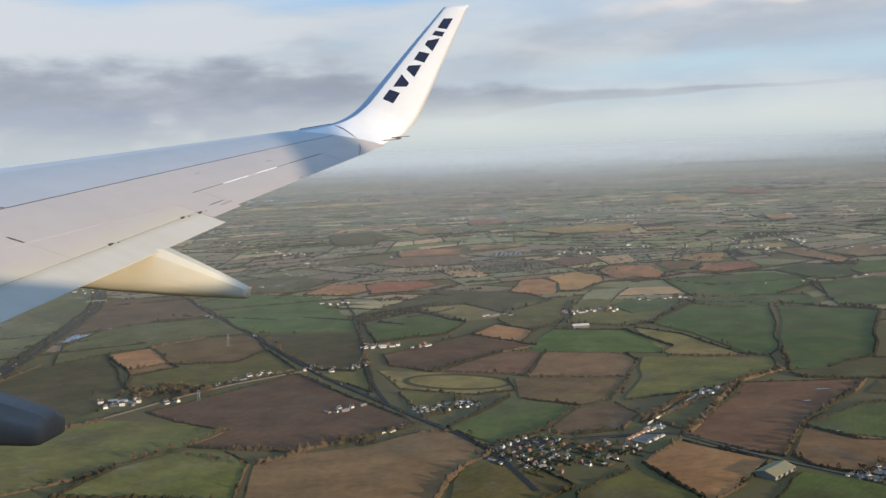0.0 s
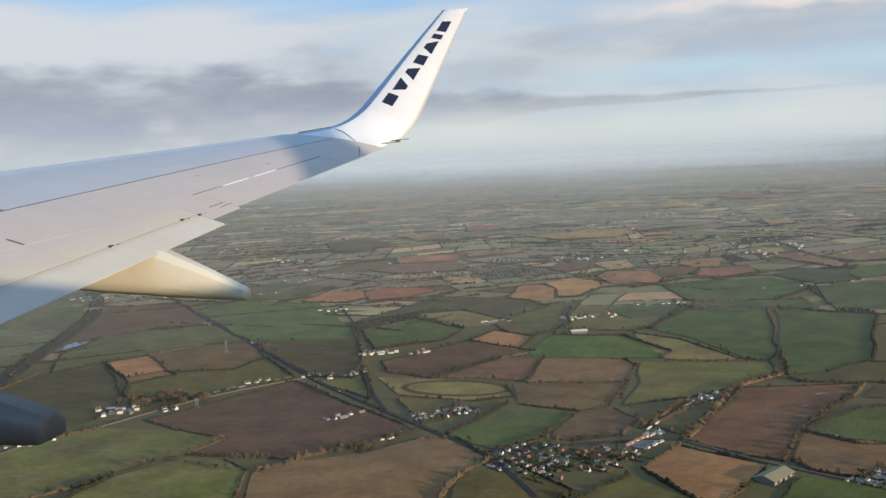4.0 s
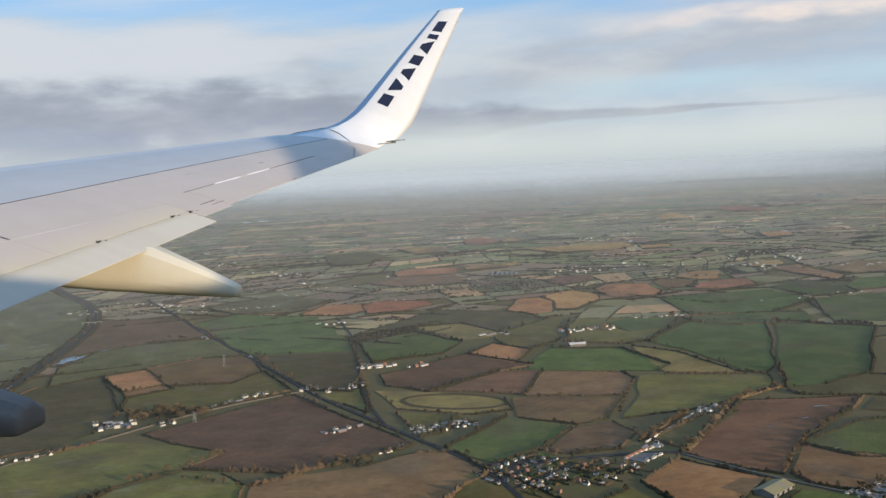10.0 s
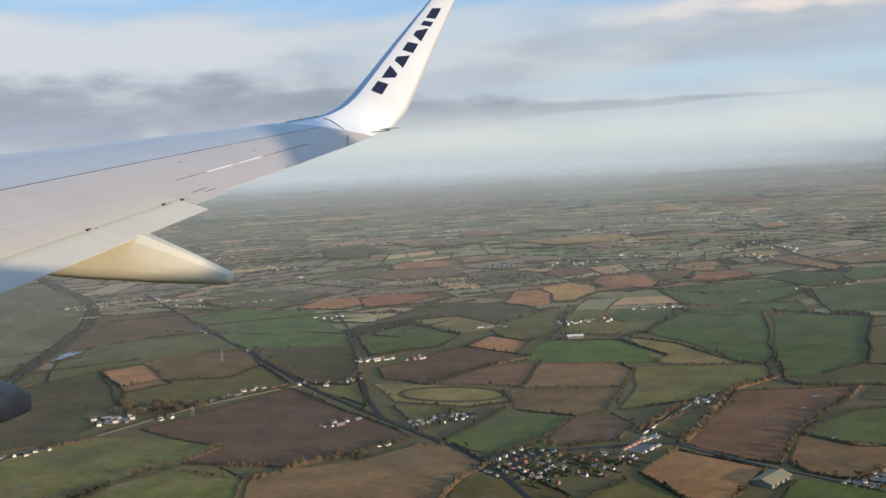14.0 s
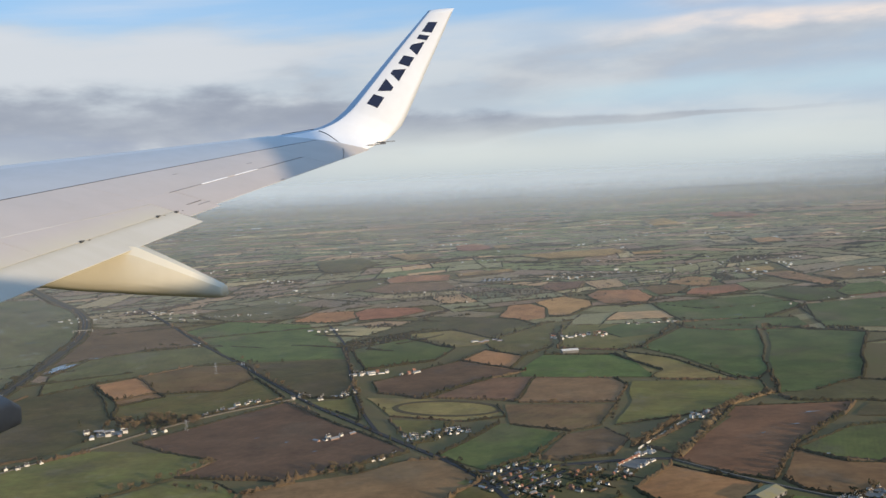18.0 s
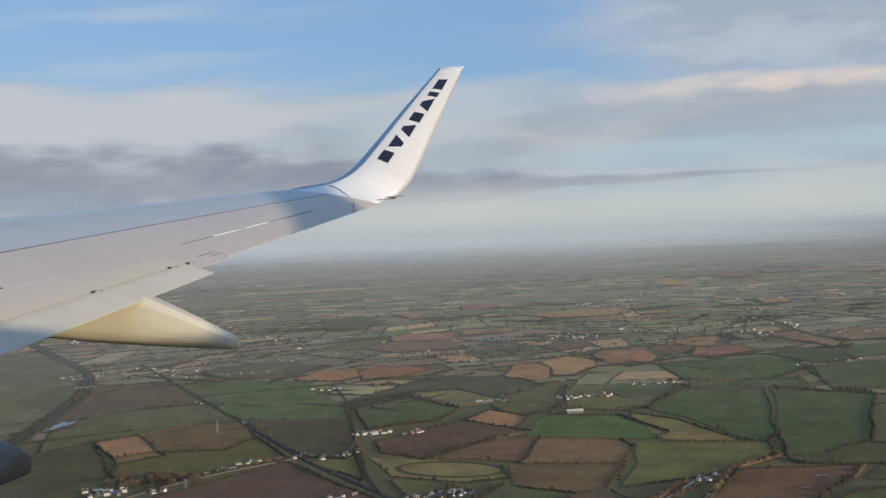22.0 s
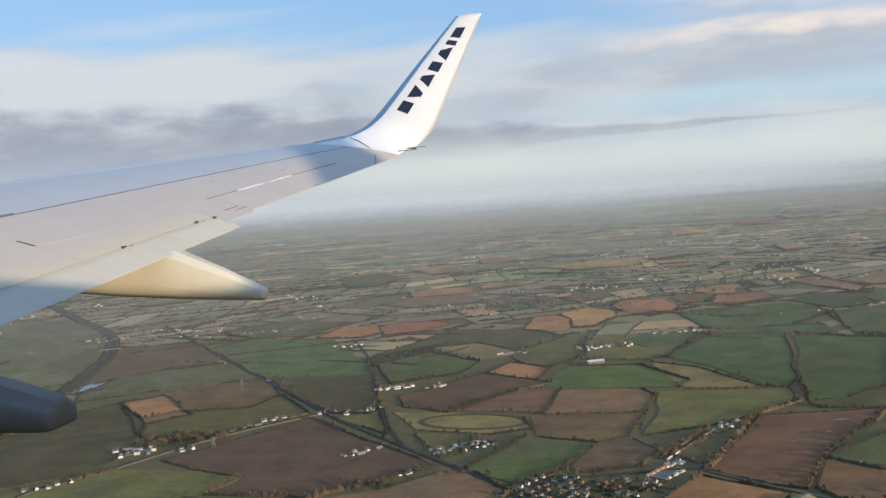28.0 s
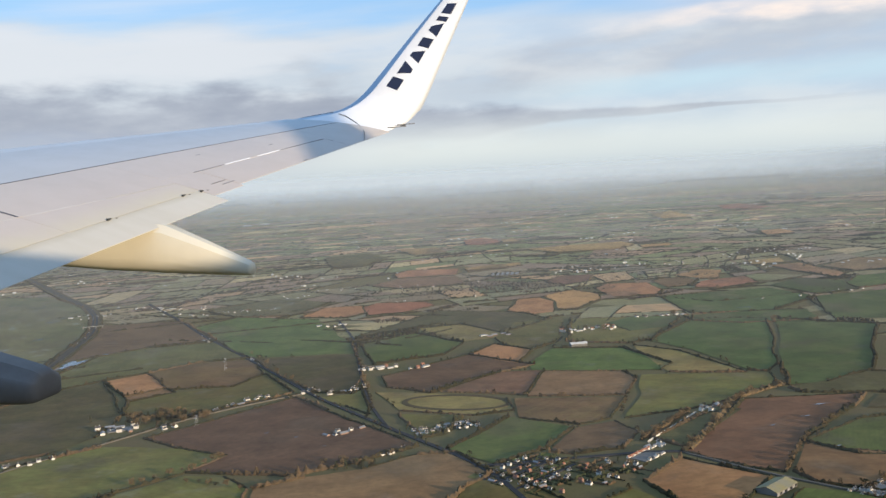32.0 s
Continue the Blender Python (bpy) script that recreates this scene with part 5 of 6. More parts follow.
def car_model():
    root = new("car")
    v = [(-2.1, -0.85, 0.3), (2.1, -0.85, 0.3), (2.1, 0.85, 0.3), (-2.1, 0.85, 0.3), (-2.1, -0.85, 0.9), (2.1, -0.85, 0.85), (2.1, 0.85, 0.85), (-2.1, 0.85, 0.9),
         (-1.5, -0.75, 1.45), (0.8, -0.75, 1.45), (0.8, 0.75, 1.45), (-1.5, 0.75, 1.45), (-1.9, -0.82, 0.92), (1.3, -0.82, 0.9), (1.3, 0.82, 0.9), (-1.9, 0.82, 0.92)]
    piece("body", v[:8], [(3, 2, 1, 0), (4, 5, 6, 7), (0, 1, 5, 4), (2, 3, 7, 6), (1, 2, 6, 5), (3, 0, 4, 7)], M_CAR, root)
    piece("cabin", v[8:], [(0, 1, 2, 3), (4, 5, 1, 0), (6, 7, 3, 2), (5, 6, 2, 1), (7, 4, 0, 3)], M_PANE, root)
    for x in (-1.3, 1.3):
        for y in (-0.85, 0.85):
            a = [(x + 0.32 * math.cos(i * 0.785), y + dy, 0.32 + 0.32 * math.sin(i * 0.785)) for dy in (-0.1, 0.1) for i in range(8)]
            piece("wheel", a, [tuple(range(8)), tuple(range(15, 7, -1))] + [(i, 8 + i, 8 + (i + 1) % 8, (i + 1) % 8) for i in range(8)], M_RUBBER, root)
    return tagged(root, "pale car on the road", "car", "cars on the roads")


first_car = car_model()
cars = 0
for line, count, side in ((MOTORWAY[3:11], 16, 6.5), (MAIN[1:7], 10, 2.0)):
    for i in range(count):
        j = rng.randrange(len(line) - 1)
        t = rng.random()
        a, b = line[j], line[j + 1]
        d = Vector((b[0] - a[0], b[1] - a[1])).normalized()
        s = side * rng.choice((-1, 1))
        g, k = land(a[0] + (b[0] - a[0]) * t - d.y * s, a[1] + (b[1] - a[1]) * t + d.x * s)
        m = Matrix.Translation(g + Vector((0, 0, 2.7 + (1 - k) * 14))) @ Matrix.Rotation(math.atan2(d.y, d.x), 4, "Z")
        ob = first_car if cars == 0 else copy_thing(first_car, m)
        ob.matrix_basis = m @ Matrix.Scale(1.25 * k, 4)
        cars += 1

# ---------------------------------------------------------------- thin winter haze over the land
HAZE_NORMAL = Vector((0.22, -0.88, 0.42)).normalized()


def haze(ahead, high, strength, tint):
    """One thin upright sheet standing in for mist, curved about the camera: nothing at the ground, thickest a little
    above it, thinning upward.
    """
    m = bpy.data.materials.new("haze")
    m.use_nodes = True
    n = Nodes(m.node_tree)
    at = n.add("ShaderNodeNewGeometry").outputs["Position"]
    thick = n.add("ShaderNodeAttribute", attribute_name="mist").outputs["Fac"]
    a = n.math("MULTIPLY", thick, n.ramp(n.noise(at, 0.0012, 3.0), 0.3, 0.7, 0.85, 1.1), clamp=True)
    dif, tr = n.add("ShaderNodeBsdfDiffuse"), n.add("ShaderNodeBsdfTransparent")
    dif.inputs[0].default_value = (*tint, 1)
    n.put(dif.inputs["Normal"], n.xyz(*HAZE_NORMAL))      # one fixed normal evens the sheets' brightness across the view
    mix = n.add("ShaderNodeMixShader")
    n.put(mix.inputs[0], a)
    n.put(mix.inputs[1], tr.outputs[0])
    n.put(mix.inputs[2], dif.outputs[0])
    o = n.add("ShaderNodeOutputMaterial")
    n.put(o.inputs[0], mix.outputs[0])
    v, f, density, rows_, back = [], [], [], 18, 300.0
    for i in range(121):
        t = radians(-34 + 67 * i / 120)
        r = -back * math.cos(t) + math.sqrt((back + ahead) ** 2 - (back * math.sin(t)) ** 2)
        r = min(r * (1 + 0.003 * math.sin(9 * t + ahead)), 4868.0)
        reach = r if r <= FLAT_TO else FLAT_TO / max(0.004, 1 - (r - FLAT_TO) / (RIM - FLAT_TO))
        foot = RIM_RISE * (1 - r / reach)
        fade = min(110.0, max((RIM_RISE - foot) * 0.6, 10.0))
        for j in range(rows_ + 1):
            z = foot - 5 + (high - foot + 5) * j / rows_
            up, down = min(max((z - foot) / fade, 0), 1), min(max((high - z) / 60, 0), 1)
            v.append((r * math.sin(t), r * math.cos(t), z))
            density.append(strength * up * up * (3 - 2 * up) * down * down * (3 - 2 * down))
        if i:
            q = (rows_ + 1) * i
            f += [(q + j - rows_ - 1, q + j, q + j + 1, q + j - rows_) for j in range(rows_)]
    ob = tagged(piece("haze_layer", v, f, m, smooth=True), "thin pale winter haze lying over the land", "haze", kind="stuff")
    ob.data.attributes.new("mist", "FLOAT", "POINT").data.foreach_set("value", density)


haze(1300, 480, 0.045, (0.228, 0.272, 0.322))
haze(2350, 480, 0.07, (0.238, 0.282, 0.332))
haze(3200, 480, 0.10, (0.243, 0.288, 0.338))
haze(3850, 480, 0.17, (0.255, 0.303, 0.357))
haze(4350, 485, 0.34, (0.265, 0.318, 0.378))
haze(4640, 500, 0.50, (0.293, 0.36, 0.435))
haze(4780, 560, 0.92, (0.345, 0.42, 0.50))

# ---------------------------------------------------------------- the aircraft
wing = new("aircraft_wing")
wing.matrix_basis = pose(0, 0, ALT, 0, 0, -8.3)
tagged(wing, "white-grey airliner wing with extended flap and upturned winglet", "aircraft wing")

TIP_L, TIP_S = 15.2, -3.13


def te(l):
    return TIP_S - 0.27 * (TIP_L - l)


def le(l):
    return TIP_S - 1.6 - 0.523 * (TIP_L - l)


def skin(l, c, drop=0.0):
    """The wing's upper surface: lateral metres and fraction of the chord."""
    chord = te(l) - le(l)
    z0, z1 = 0.1079 * l - 0.5951, 0.1890 * l - 2.0870
    z = z0 + (z1 - z0) * c + 0.032 * 4 * c * (1 - c) * chord
    if c < 0.05:
        q = 1 - c / 0.05
        z -= (1 - math.sqrt(max(0.0, 1 - q * q))) * 0.012 * chord
    return Vector((le(l) + chord * c, l, z - drop))


def panel(name, l0, l1, c0, c1, material, thick=0.02, drop=0.0, label="", nl=24, nc=8, taper=None, skew=(0.0, 0.0)):
    """A skin panel that follows the wing, with real thickness. taper: thickness at its rear edge. skew: how far the fore and aft edges drift aft for each metre towards the hull."""
    top, low, chords = [], [], []
    for i in range(nl + 1):
        for j in range(nc + 1):
            l = l0 + (l1 - l0) * i / nl
            a, b = c0 + skew[0] * max(13.3 - l, 0), c1 + skew[1] * max(13.3 - l, 0)
            p = skin(l, a + (b - a) * j / nc, drop)
            t = thick if taper is None else thick + (taper - thick) * j / nc
            chords.append(a + (b - a) * j / nc)
            top.append(p)
            low.append(p - Vector((0, 0, t)))
    w, m = nc + 1, len(top)
    f = [(i * w + j, i * w + j + 1, (i + 1) * w + j + 1, (i + 1) * w + j) for i in range(nl) for j in range(nc)]
    f += [tuple(m + q for q in reversed(face)) for face in f]
    v = top + low
    smooth_count = len(f)
    rim = [i * w for i in range(nl + 1)] + [nl * w + j for j in range(1, nc + 1)] + [i * w + nc for i in range(nl - 1, -1, -1)] + [j for j in range(nc - 1, 0, -1)]
    s = len(v)
    v += [top[q] for q in rim] + [low[q] for q in rim]
    k = len(rim)
    f += [(s + q, s + (q + 1) % k, s + k + (q + 1) % k, s + k + q) for q in range(k)]
    ob = piece(name, v, f, material, wing, label)
    ob.data.polygons.foreach_set("use_smooth", [q < smooth_count for q in range(len(f))])
    ob.data.attributes.new("chordwise", "FLOAT", "POINT").data.foreach_set("value", chords + chords + [chords[q] for q in rim] * 2)
    return ob


# structural box under the skins
v, f = [], []
LS = [3.0 + i * 0.5 for i in range(24)]
CS = [0.0, 0.01, 0.03, 0.06, 0.12, 0.25, 0.45, 0.6, 0.72, 0.8]
for l in LS:
    chord = te(l) - le(l)
    up = [skin(l, c, 0.024) for c in CS]
    dn = [skin(l, c, 0.024) - Vector((0, 0, 0.004 + chord * 0.13 * min(1.0, (c / 0.12) ** 0.5) * max(0.0, 1 - c / 0.8) ** 0.9)) for c in reversed(CS)]
    v += up + dn
n_ = 2 * len(CS)
for i in range(len(LS) - 1):
    f += [(i * n_ + j, i * n_ + (j + 1) % n_, (i + 1) * n_ + (j + 1) % n_, (i + 1) * n_ + j) for j in range(n_)]
piece("wing_box", v, f, M_GAP, wing, "dark inner structure seen in the panel gaps")

panel("leading_edge", 3.0, 14.55, 0.0, 0.12, M_NOSE, 0.03, 0.0, "leading edge, sky reflection put into its grey", 30, 12)
panel("upper_skin", 3.0, 14.55, 0.12, 0.518, M_FORE, 0.02, 0.0, "", 30, 8, None, (0.0, 0.005))
HINGE = 0.9475           # the spoilers' hinge line drifts aft towards the tip
panel("upper_skin", 10.063, 14.55, 0.522, 0.8035, M_SKIN, 0.02, 0.0, "", 16, 6, None, (0.005, 0.0))
panel("upper_skin", 3.0, 10.06, 0.522, HINGE, M_SKIN, 0.02, 0.0, "", 24, 6, None, (0.005, -0.0286))
panel("seam", 3.0, 14.5, 0.5170, 0.5220, M_SEAM, 0.006, -0.003, "dark seam along the wing", 30, 1, None, (0.005, 0.005))
panel("aileron", 10.62, 13.3, 0.8075, 1.0, M_CLEAN, 0.02, 0.0, "aileron on the outer wing", 16, 6, 0.004)
panel("trailing_panel", 13.305, 14.55, 0.8038, 1.0, M_CLEAN, 0.02, 0.0, "", 8, 6, 0.004)
panel("end_panel", 10.063, 10.61, 0.8040, 1.018, M_CLEAN, 0.02, 0.0, "small fixed panel between flap and aileron", 3, 6, 0.004)
for a, b in ((4.0, 6.2), (6.206, 8.16), (8.164, 10.055)):
    panel("spoiler", a, b, HINGE + 0.0022, 0.952, M_SKIN, 0.02, 0.0, "", 12, 6, 0.002, (-0.0286, 0.0))
panel("flap_fore", 3.6, 10.04, 0.90, 0.957, M_STAIN, 0.05, 0.022, "stained nose of the flap", 16, 3)
panel("hinge_trim", 8.2, 9.12, HINGE + 0.0002, HINGE + 0.0026, M_TRIM, 0.012, -0.0008, "pale strip painted as the spoiler's sunlit edge", 10, 1, None, (-0.0286, -0.0286))
panel("hinge_trim", 4.2, 8.12, HINGE + 0.0002, HINGE + 0.0020, M_TRIM, 0.012, -0.0008, "pale strip painted as the spoiler's sunlit edge", 10, 1, None, (-0.0286, -0.0286))
panel("slat_end", 8.62, 8.80, 0.528, 0.534, M_SEAM, 0.01, -0.004, "dark end of a leading-edge slat", 3, 1)
panel("seam", 8.150, 8.172, 0.742, 0.798, M_SEAM, 0.006, -0.003, "dark joint ahead of the spoilers", 1, 4)
panel("seam", 9.13, 10.05, HINGE - 0.0002, HINGE + 0.0024, M_STAIN, 0.006, -0.002, "grimy spoiler hinge line", 6, 1, None, (-0.0286, -0.0286))
flap = panel("flap", 3.6, 10.05, 0.9535, 1.075, M_FLAP, 0.03, 0.002, "cream flap drooped for the approach", 20, 10, 0.004)
# seal strips ahead of the aileron, some bare and bright
for a, b, m_ in ((10.55, 11.10, M_SEAL), (11.12, 11.60, M_WINGLET), (11.76, 12.22, M_WINGLET), (12.24, 12.46, M_SEAL), (12.46, 13.28, M_SEAM)):
    panel("seal_strip", a, b, 0.8020 if m_ is M_WINGLET else 0.8035, 0.8075, m_, 0.01, -0.004, "pale seal strip before the aileron" if m_ is M_WINGLET else "dark hinge line of the aileron", 4, 1)
# a few short dark scuffs on the skin
for l, c, long_ in ((12.35, 0.70, 0.10), (11.2, 0.63, 0.07)):
    panel("scuff", l, l + long_, c, c + 0.004, M_SEAL, 0.004, -0.002, "short dark scuff in the paint", 2, 1)


def bracket(l, c, size):
    """A dark flap hinge cover."""
    p = skin(l, c, 0.0)
    for d in (-0.055, 0.055):
        v, f = box_data(-size * 1.1, -0.036, -0.03, size * 1.1, 0.036, 0.005)
        piece("hinge_cover", [Vector(q) + p + Vector((d * 0.3, d, -0.002)) for q in v], f, M_GAP, flap, "small dark flap hinge")


bracket(8.74, 0.953, 0.009)
bracket(9.85, 0.954, 0.009)
bracket(10.12, 0.963, 0.010)
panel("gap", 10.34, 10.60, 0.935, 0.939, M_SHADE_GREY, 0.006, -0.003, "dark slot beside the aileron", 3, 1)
panel("gap", 10.44, 10.66, 0.962, 0.965, M_SEAL, 0.006, -0.003, "dark slot beside the aileron", 3, 1)
panel("gap", 12.06, 12.14, 0.988, 0.994, M_SEAL, 0.006, -0.003, "dark tab on the aileron", 2, 1)


# winglet: stations of leading and trailing edge from the wing's end up to the tip
def pairs():
    yield skin(14.45, 0.0, 0.012), skin(14.45, 1.0, 0.006)
    yield Vector((-4.45, 14.98, 1.060)), Vector((-3.394, 14.80, 0.690))
    yield Vector((-4.16, 15.15, 1.160)), Vector((-3.165, 15.18, 0.822))
    yield Vector((-3.94, 15.30, 1.332)), Vector((-2.995, 15.33, 0.985))
    yield Vector((-3.70, 15.40, 1.594)), Vector((-2.850, 15.40, 1.184))
    yield Vector((-3.085, 15.62, 2.319)), Vector((-2.426, 15.62, 2.107))
    yield Vector((-2.435, 15.85, 3.061)), Vector((-1.977, 15.85, 3.077))


STATIONS = list(pairs())


def smooth_pick(seq, u):
    """Catmull-Rom through a list of vectors, u from 0 to 1."""
    x = u * (len(seq) - 1)
    i = min(int(x), len(seq) - 2)
    t = x - i
    p0, p1, p2, p3 = seq[max(i - 1, 0)], seq[i], seq[i + 1], seq[min(i + 2, len(seq) - 1)]
    return 0.5 * ((2 * p1) + (p2 - p0) * t + (2 * p0 - 5 * p1 + 4 * p2 - p3) * t * t + (3 * p1 - p0 - 3 * p2 + p3) * t ** 3)


def winglet_at(u, c, side=1.0, proud=0.0):
    a, b = smooth_pick([s[0] for s in STATIONS], u), smooth_pick([s[1] for s in STATIONS], u)
    u2 = min(u + 0.02, 1.0)
    u1 = u2 - 0.04
    d = (smooth_pick([s[0] for s in STATIONS], u2) + smooth_pick([s[1] for s in STATIONS], u2)) - (smooth_pick([s[0] for s in STATIONS], max(u1, 0)) + smooth_pick([s[1] for s in STATIONS], max(u1, 0)))
    nrm = (b - a).cross(d).normalized()
    chord = (b - a).length
    body = 0.2969 * math.sqrt(max(c, 0)) - 0.126 * c - 0.3516 * c * c + 0.2843 * c ** 3 - 0.1036 * c ** 4
    swell = 0.055 * 4 * c * (1 - c) * min(1.0, max(0.0, (u - 0.08) / 0.27)) * (1.0 - 0.45 * max(0.0, u - 0.5) / 0.5)
    return a + (b - a) * c + nrm * (swell * chord + side * body * 0.5 * chord * (0.35 + 0.55 * min(1.0, u / 0.45)) + proud)


def winglet_part(name, c0, c1, material, label, nu=44, nc=14):
    v, f = [], []
    cs = [c0 + (c1 - c0) * (j / nc) ** 1.5 for j in range(nc + 1)]
    ring = [(c, 1) for c in reversed(cs)] + [(c, -1) for c in cs]
    for i in range(nu + 1):
        v += [winglet_at(i / nu, c, s) for c, s in ring]
    w = len(ring)
    for i in range(nu):
        f += [(i * w + j, i * w + j + 1, (i + 1) * w + j + 1, (i + 1) * w + j) for j in range(w - 1)]
        if c1 >= 1:
            f.append((i * w + w - 1, i * w, (i + 1) * w, (i + 1) * w + w - 1))
    f.append(tuple(nu * w + j for j in range(w)))
    return piece(name, v, f, material, wing, label, smooth=True)


winglet_part("winglet_leading_edge", 0.0, 0.105, M_POLISH, "bare metal winglet edge")
winglet = winglet_part("winglet", 0.1056, 1.0, M_WINGLET, "white upturned winglet")

# seven plain dark blue shapes of the airline's marking: blocks and wedges, broad or narrow towards the trailing edge
start = 0.653
BLOCK, WEDGE, TAPER = (0.10, 0.86, 0.90, 0.10), (0.34, 0.66, 1.0, 0.0), (0.0, 1.0, 0.64, 0.36)
for wide, (f0, f1, r1, r0) in ((0.060, BLOCK), (0.043, TAPER), (0.038, WEDGE), (0.037, BLOCK), (0.038, WEDGE), (0.013, (0.0, 1.0, 1.0, 0.0)), (0.040, BLOCK)):
    t = (start - 0.655) / 0.29
    mid, half = 0.37 + 0.17 * t, 0.108 + 0.05 * t
    v, steps = [], 4
    for lo, hi, c in ((f0, f1, mid - half), (r0, r1, mid + half)):
        for q in range(steps + 1):
            u = start + (lo + (hi - lo) * q / steps) * wide
            v += [winglet_at(u, c, 1, 0.004), winglet_at(u, c, 1, -0.002)]
    m = 2 * (steps + 1)
    f = []
    for q in range(steps):
        i = 2 * q
        f += [(i, i + 2, m + i + 2, m + i), (i + 1, m + i + 1, m + i + 3, i + 3), (i, i + 1, i + 3, i + 2), (m + i, m + i + 2, m + i + 3, m + i + 1)]
    f += [(0, m, m + 1, 1), (m - 2, m - 1, 2 * m - 1, 2 * m - 2)]
    piece("marking", v, f, M_NAVY, winglet, "dark blue painted shape")
    start += wide + 0.0045

# dark curved joint where the winglet is bolted to the wing; its width also paints the shade beside it
JOINT = [winglet_at(0.175, 0.16, 1, 0.004), winglet_at(0.165, 0.32, 1, 0.004), winglet_at(0.135, 0.52, 1, 0.004), winglet_at(0.095, 0.68, 1, 0.004), skin(14.22, 0.86, -0.004), skin(13.95, 0.94, -0.004), skin(13.70, 1.0, -0.004)]
v, f = [], []
for i in range(25):
    p, q = smooth_pick(JOINT, i / 24), Vector((0.0, 0.022, 0.0))
    v += [p - q, p + q, p + q - Vector((0, 0, 0.012)), p - q - Vector((0, 0, 0.012))]
    if i:
        k = 4 * i
        f += [(k - 4, k, k + 1, k - 3), (k - 3, k + 1, k + 2, k - 2), (k - 1, k + 3, k, k - 4)]
piece("winglet_joint", v, f, M_SEAL, wing, "dark joint at the winglet's root, widened by painted shade")

v, f = [], []
limb(v, f, (-4.90, 14.92, 1.005), (-4.36, 15.0, 1.07), 0.010, 0.014)
piece("edge_fence", v, f, M_SEAM, wing, "dark lip at the end of the leading edge")

# static discharge wicks and tail light at the winglet's foot
for d in (0.0, 0.13):
    v, f = [], []
    p = Vector((-3.30 + d, 14.98 + d, 0.750 + 0.35 * d))
    limb(v, f, p - Vector((0.10, 0.12, 0.0)), p + Vector((0.15, 0.14, 0.02)), 0.010, 0.008)
    piece("static_wick", v, f, M_SEAL, wing)
p = Vector((-3.19, 15.15, 0.800))
piece("tail_light", [Vector(q) + p for q in box_data(-0.16, -0.03, -0.03, 0.03, 0.04, 0.012)[0]], box_data(0, 0, 0, 1, 1, 1)[1], M_SEAL, wing, "small lamp housing at the wing tip")


# a fairing's section, seen from behind: share of the half width, share of the depth
SECTION = [(0.42, 0.0), (0.90, 0.15), (0.97, 0.34), (1.0, 0.54), (0.98, 0.71), (0.86, 0.89), (0.45, 1.0)]
SECTION += [(-a, b) for a, b in reversed(SECTION)]
SLAB = [(0.42, 0.0), (0.90, 0.27), (1.0, 0.36), (1.0, 0.62), (0.99, 0.86), (0.90, 0.97), (0.70, 1.0)]
SLAB += [(-a, b) for a, b in reversed(SLAB)]


def canoe(name, l, stations, width, material, label, section=SECTION):
    """A flap track fairing with a bevelled top: aft place, top, bottom, share of the width."""
    m = len(section)
    bm = bmesh.new()
    rings_ = []
    for s, top, bot, k in stations:
        rings_.append([bm.verts.new((s, l - a * width * k / 2, top + (bot - top) * b)) for a, b in section])
    for low_, high_ in zip(rings_, rings_[1:]):
        for j in range(m):
            bm.faces.new((low_[j], low_[(j + 1) % m], high_[(j + 1) % m], high_[j])).smooth = True
    bm.faces.new(rings_[0])
    bm.faces.new(rings_[-1][::-1]).smooth = True
    bmesh.ops.recalc_face_normals(bm, faces=bm.faces[:])
    creases = {q for ring_ in rings_ for q in (ring_[0], ring_[1], ring_[-1], ring_[-2])}
    for e in bm.edges:
        if e.verts[0] in creases and e.verts[1] in creases and abs(e.verts[0].co.x - e.verts[1].co.x) > 0.005:
            e.smooth = False
    return part(name, bm, material, wing, label)


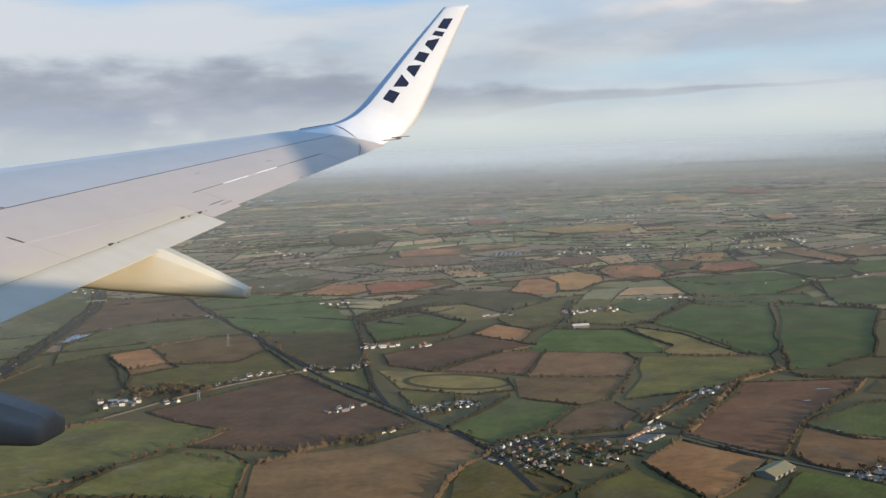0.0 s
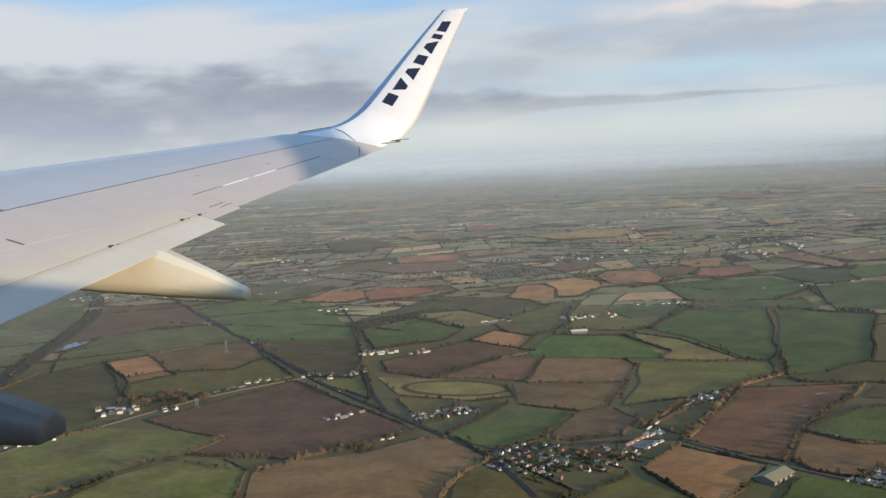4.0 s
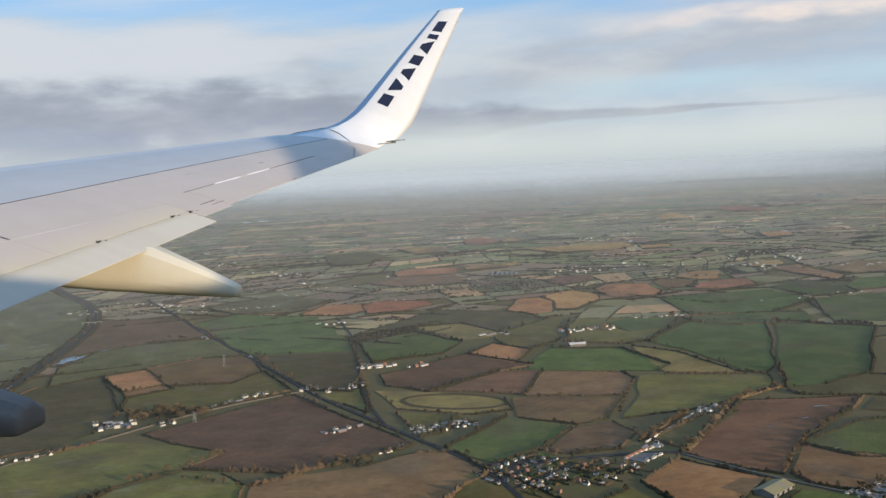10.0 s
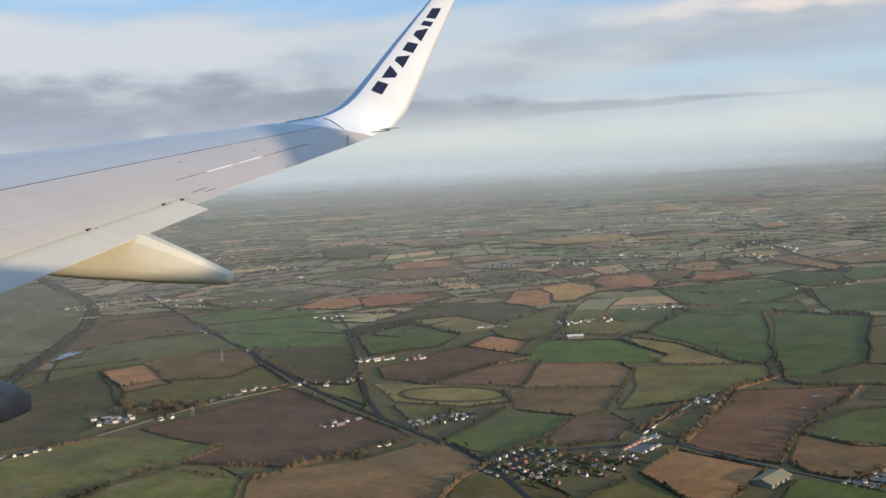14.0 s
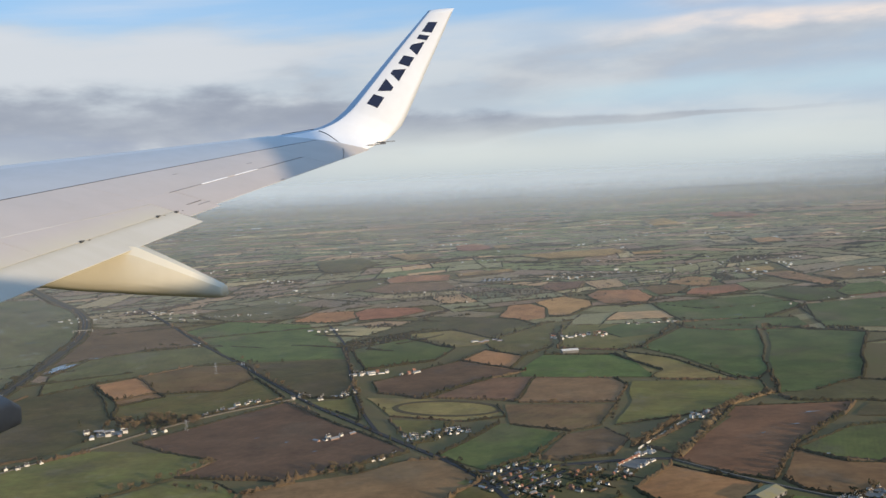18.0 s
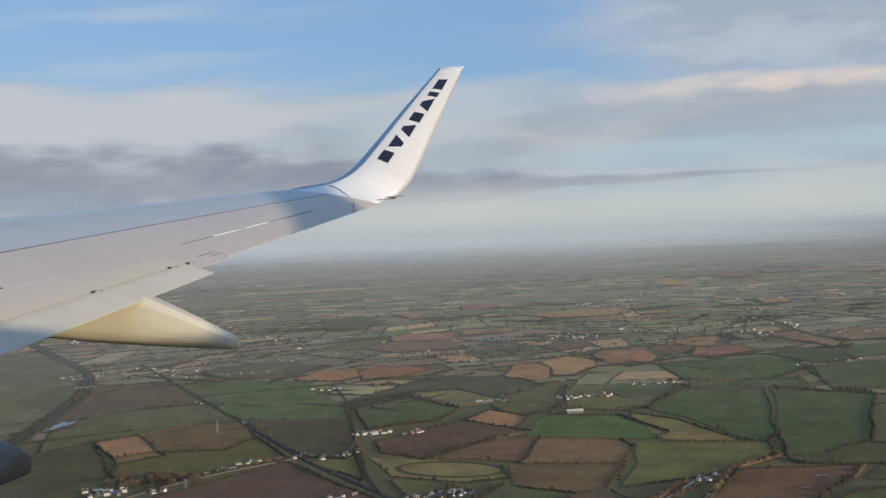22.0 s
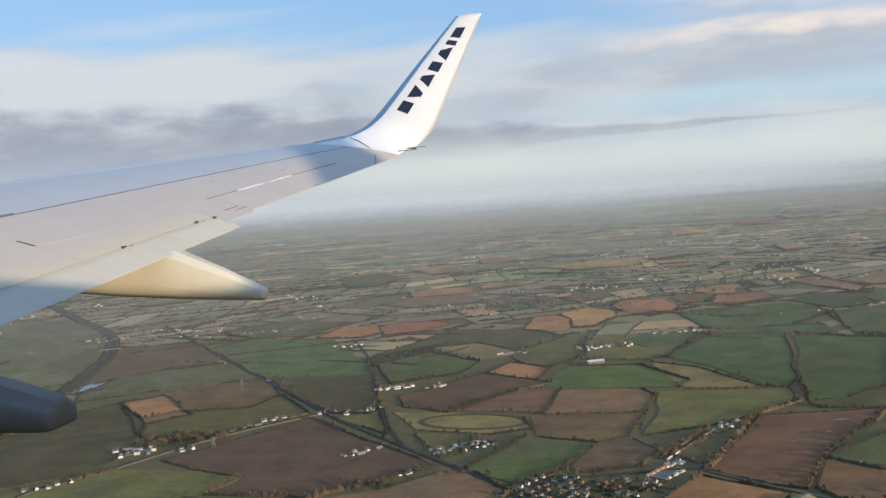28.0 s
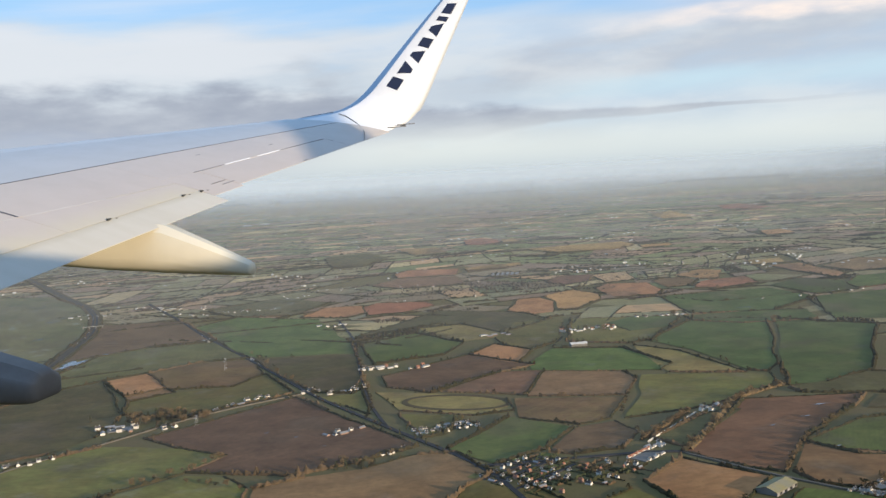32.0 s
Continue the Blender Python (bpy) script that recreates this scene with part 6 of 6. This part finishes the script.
canoe("flap_track_fairing", 9.0, [(-7.6, -0.42, -0.46, 0.2), (-7.1, -0.38, -0.64, 0.6), (-6.4, -0.40, -0.79, 0.9), (-5.8, -0.42, -0.86, 1.0), (-5.2, -0.43, -0.93, 1.0), (-4.75, -0.46, -0.965, 0.95),
      (-4.57, -0.478, -0.985, 0.92), (-4.1, -0.70, -1.02, 0.7), (-3.8, -0.848, -1.04, 0.52), (-3.69, -0.902, -1.046, 0.44), (-3.664, -0.918, -1.044, 0.40), (-3.653, -0.938, -1.034, 0.34)], 0.46, M_FAIRING, "cream canoe-shaped flap fairing")
# the inboard fairing carries the hull's shade in its dark paint
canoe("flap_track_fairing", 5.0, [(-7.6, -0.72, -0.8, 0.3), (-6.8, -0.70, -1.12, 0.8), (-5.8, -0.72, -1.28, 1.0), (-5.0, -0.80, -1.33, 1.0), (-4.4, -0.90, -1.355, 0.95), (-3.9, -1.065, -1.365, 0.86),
      (-3.60, -1.155, -1.372, 0.80), (-3.52, -1.18, -1.372, 0.77), (-3.490, -1.195, -1.369, 0.73), (-3.475, -1.21, -1.362, 0.66), (-3.468, -1.23, -1.35, 0.52)], 0.45, M_SHADE_GREY, "flap fairing close to the hull, painted dark for its shade", SLAB)

# unseen rest of the airliner behind the window: hull and tail, shaped for their shadows
hull = new("airliner_body")
hull.matrix_basis = pose(0, 0, ALT, 0, 0, -8.3)
tagged(hull, "white airliner hull and tail behind the window seat", "aircraft")
v, f, m = [], [], 40
for s, r, z in ((-17, 0.3, 0.2), (-16, 1.1, 0.4), (-14, 1.7, 0.55), (-11, 1.9, 0.6), (8, 1.9, 0.6), (14, 1.85, 0.65), (19, 1.2, 1.1), (24, 0.25, 1.7)):
    v += [(s, -2.55 + r * math.cos(2 * math.pi * i / m), z + r * math.sin(2 * math.pi * i / m)) for i in range(m)]
for i in range(7):
    f += [(i * m + j, i * m + (j + 1) % m, (i + 1) * m + (j + 1) % m, (i + 1) * m + j) for j in range(m)]
piece("hull", v, f, M_WINGLET, hull, smooth=True)
DORSAL = [(12.6, 2.3), (19.5, 2.0), (18.8, 3.6), (16.2, 2.76)]
piece("dorsal_fin", [(s, -2.55 + d, z) for d in (-0.12, 0.12) for s, z in DORSAL], [(0, 1, 2, 3), (7, 6, 5, 4), (0, 4, 5, 1), (1, 5, 6, 2), (2, 6, 7, 3), (3, 7, 4, 0)], M_WINGLET, hull)
FIN = [(16.3, 1.5), (20.7, 1.5), (27.9, 8.2), (27.5, 8.2)]
piece("fin", [(s, -2.55 + d, z) for d in (-0.15, 0.15) for s, z in FIN], [(0, 1, 2, 3), (7, 6, 5, 4), (0, 4, 5, 1), (1, 5, 6, 2), (2, 6, 7, 3), (3, 7, 4, 0)], M_NAVY, hull)
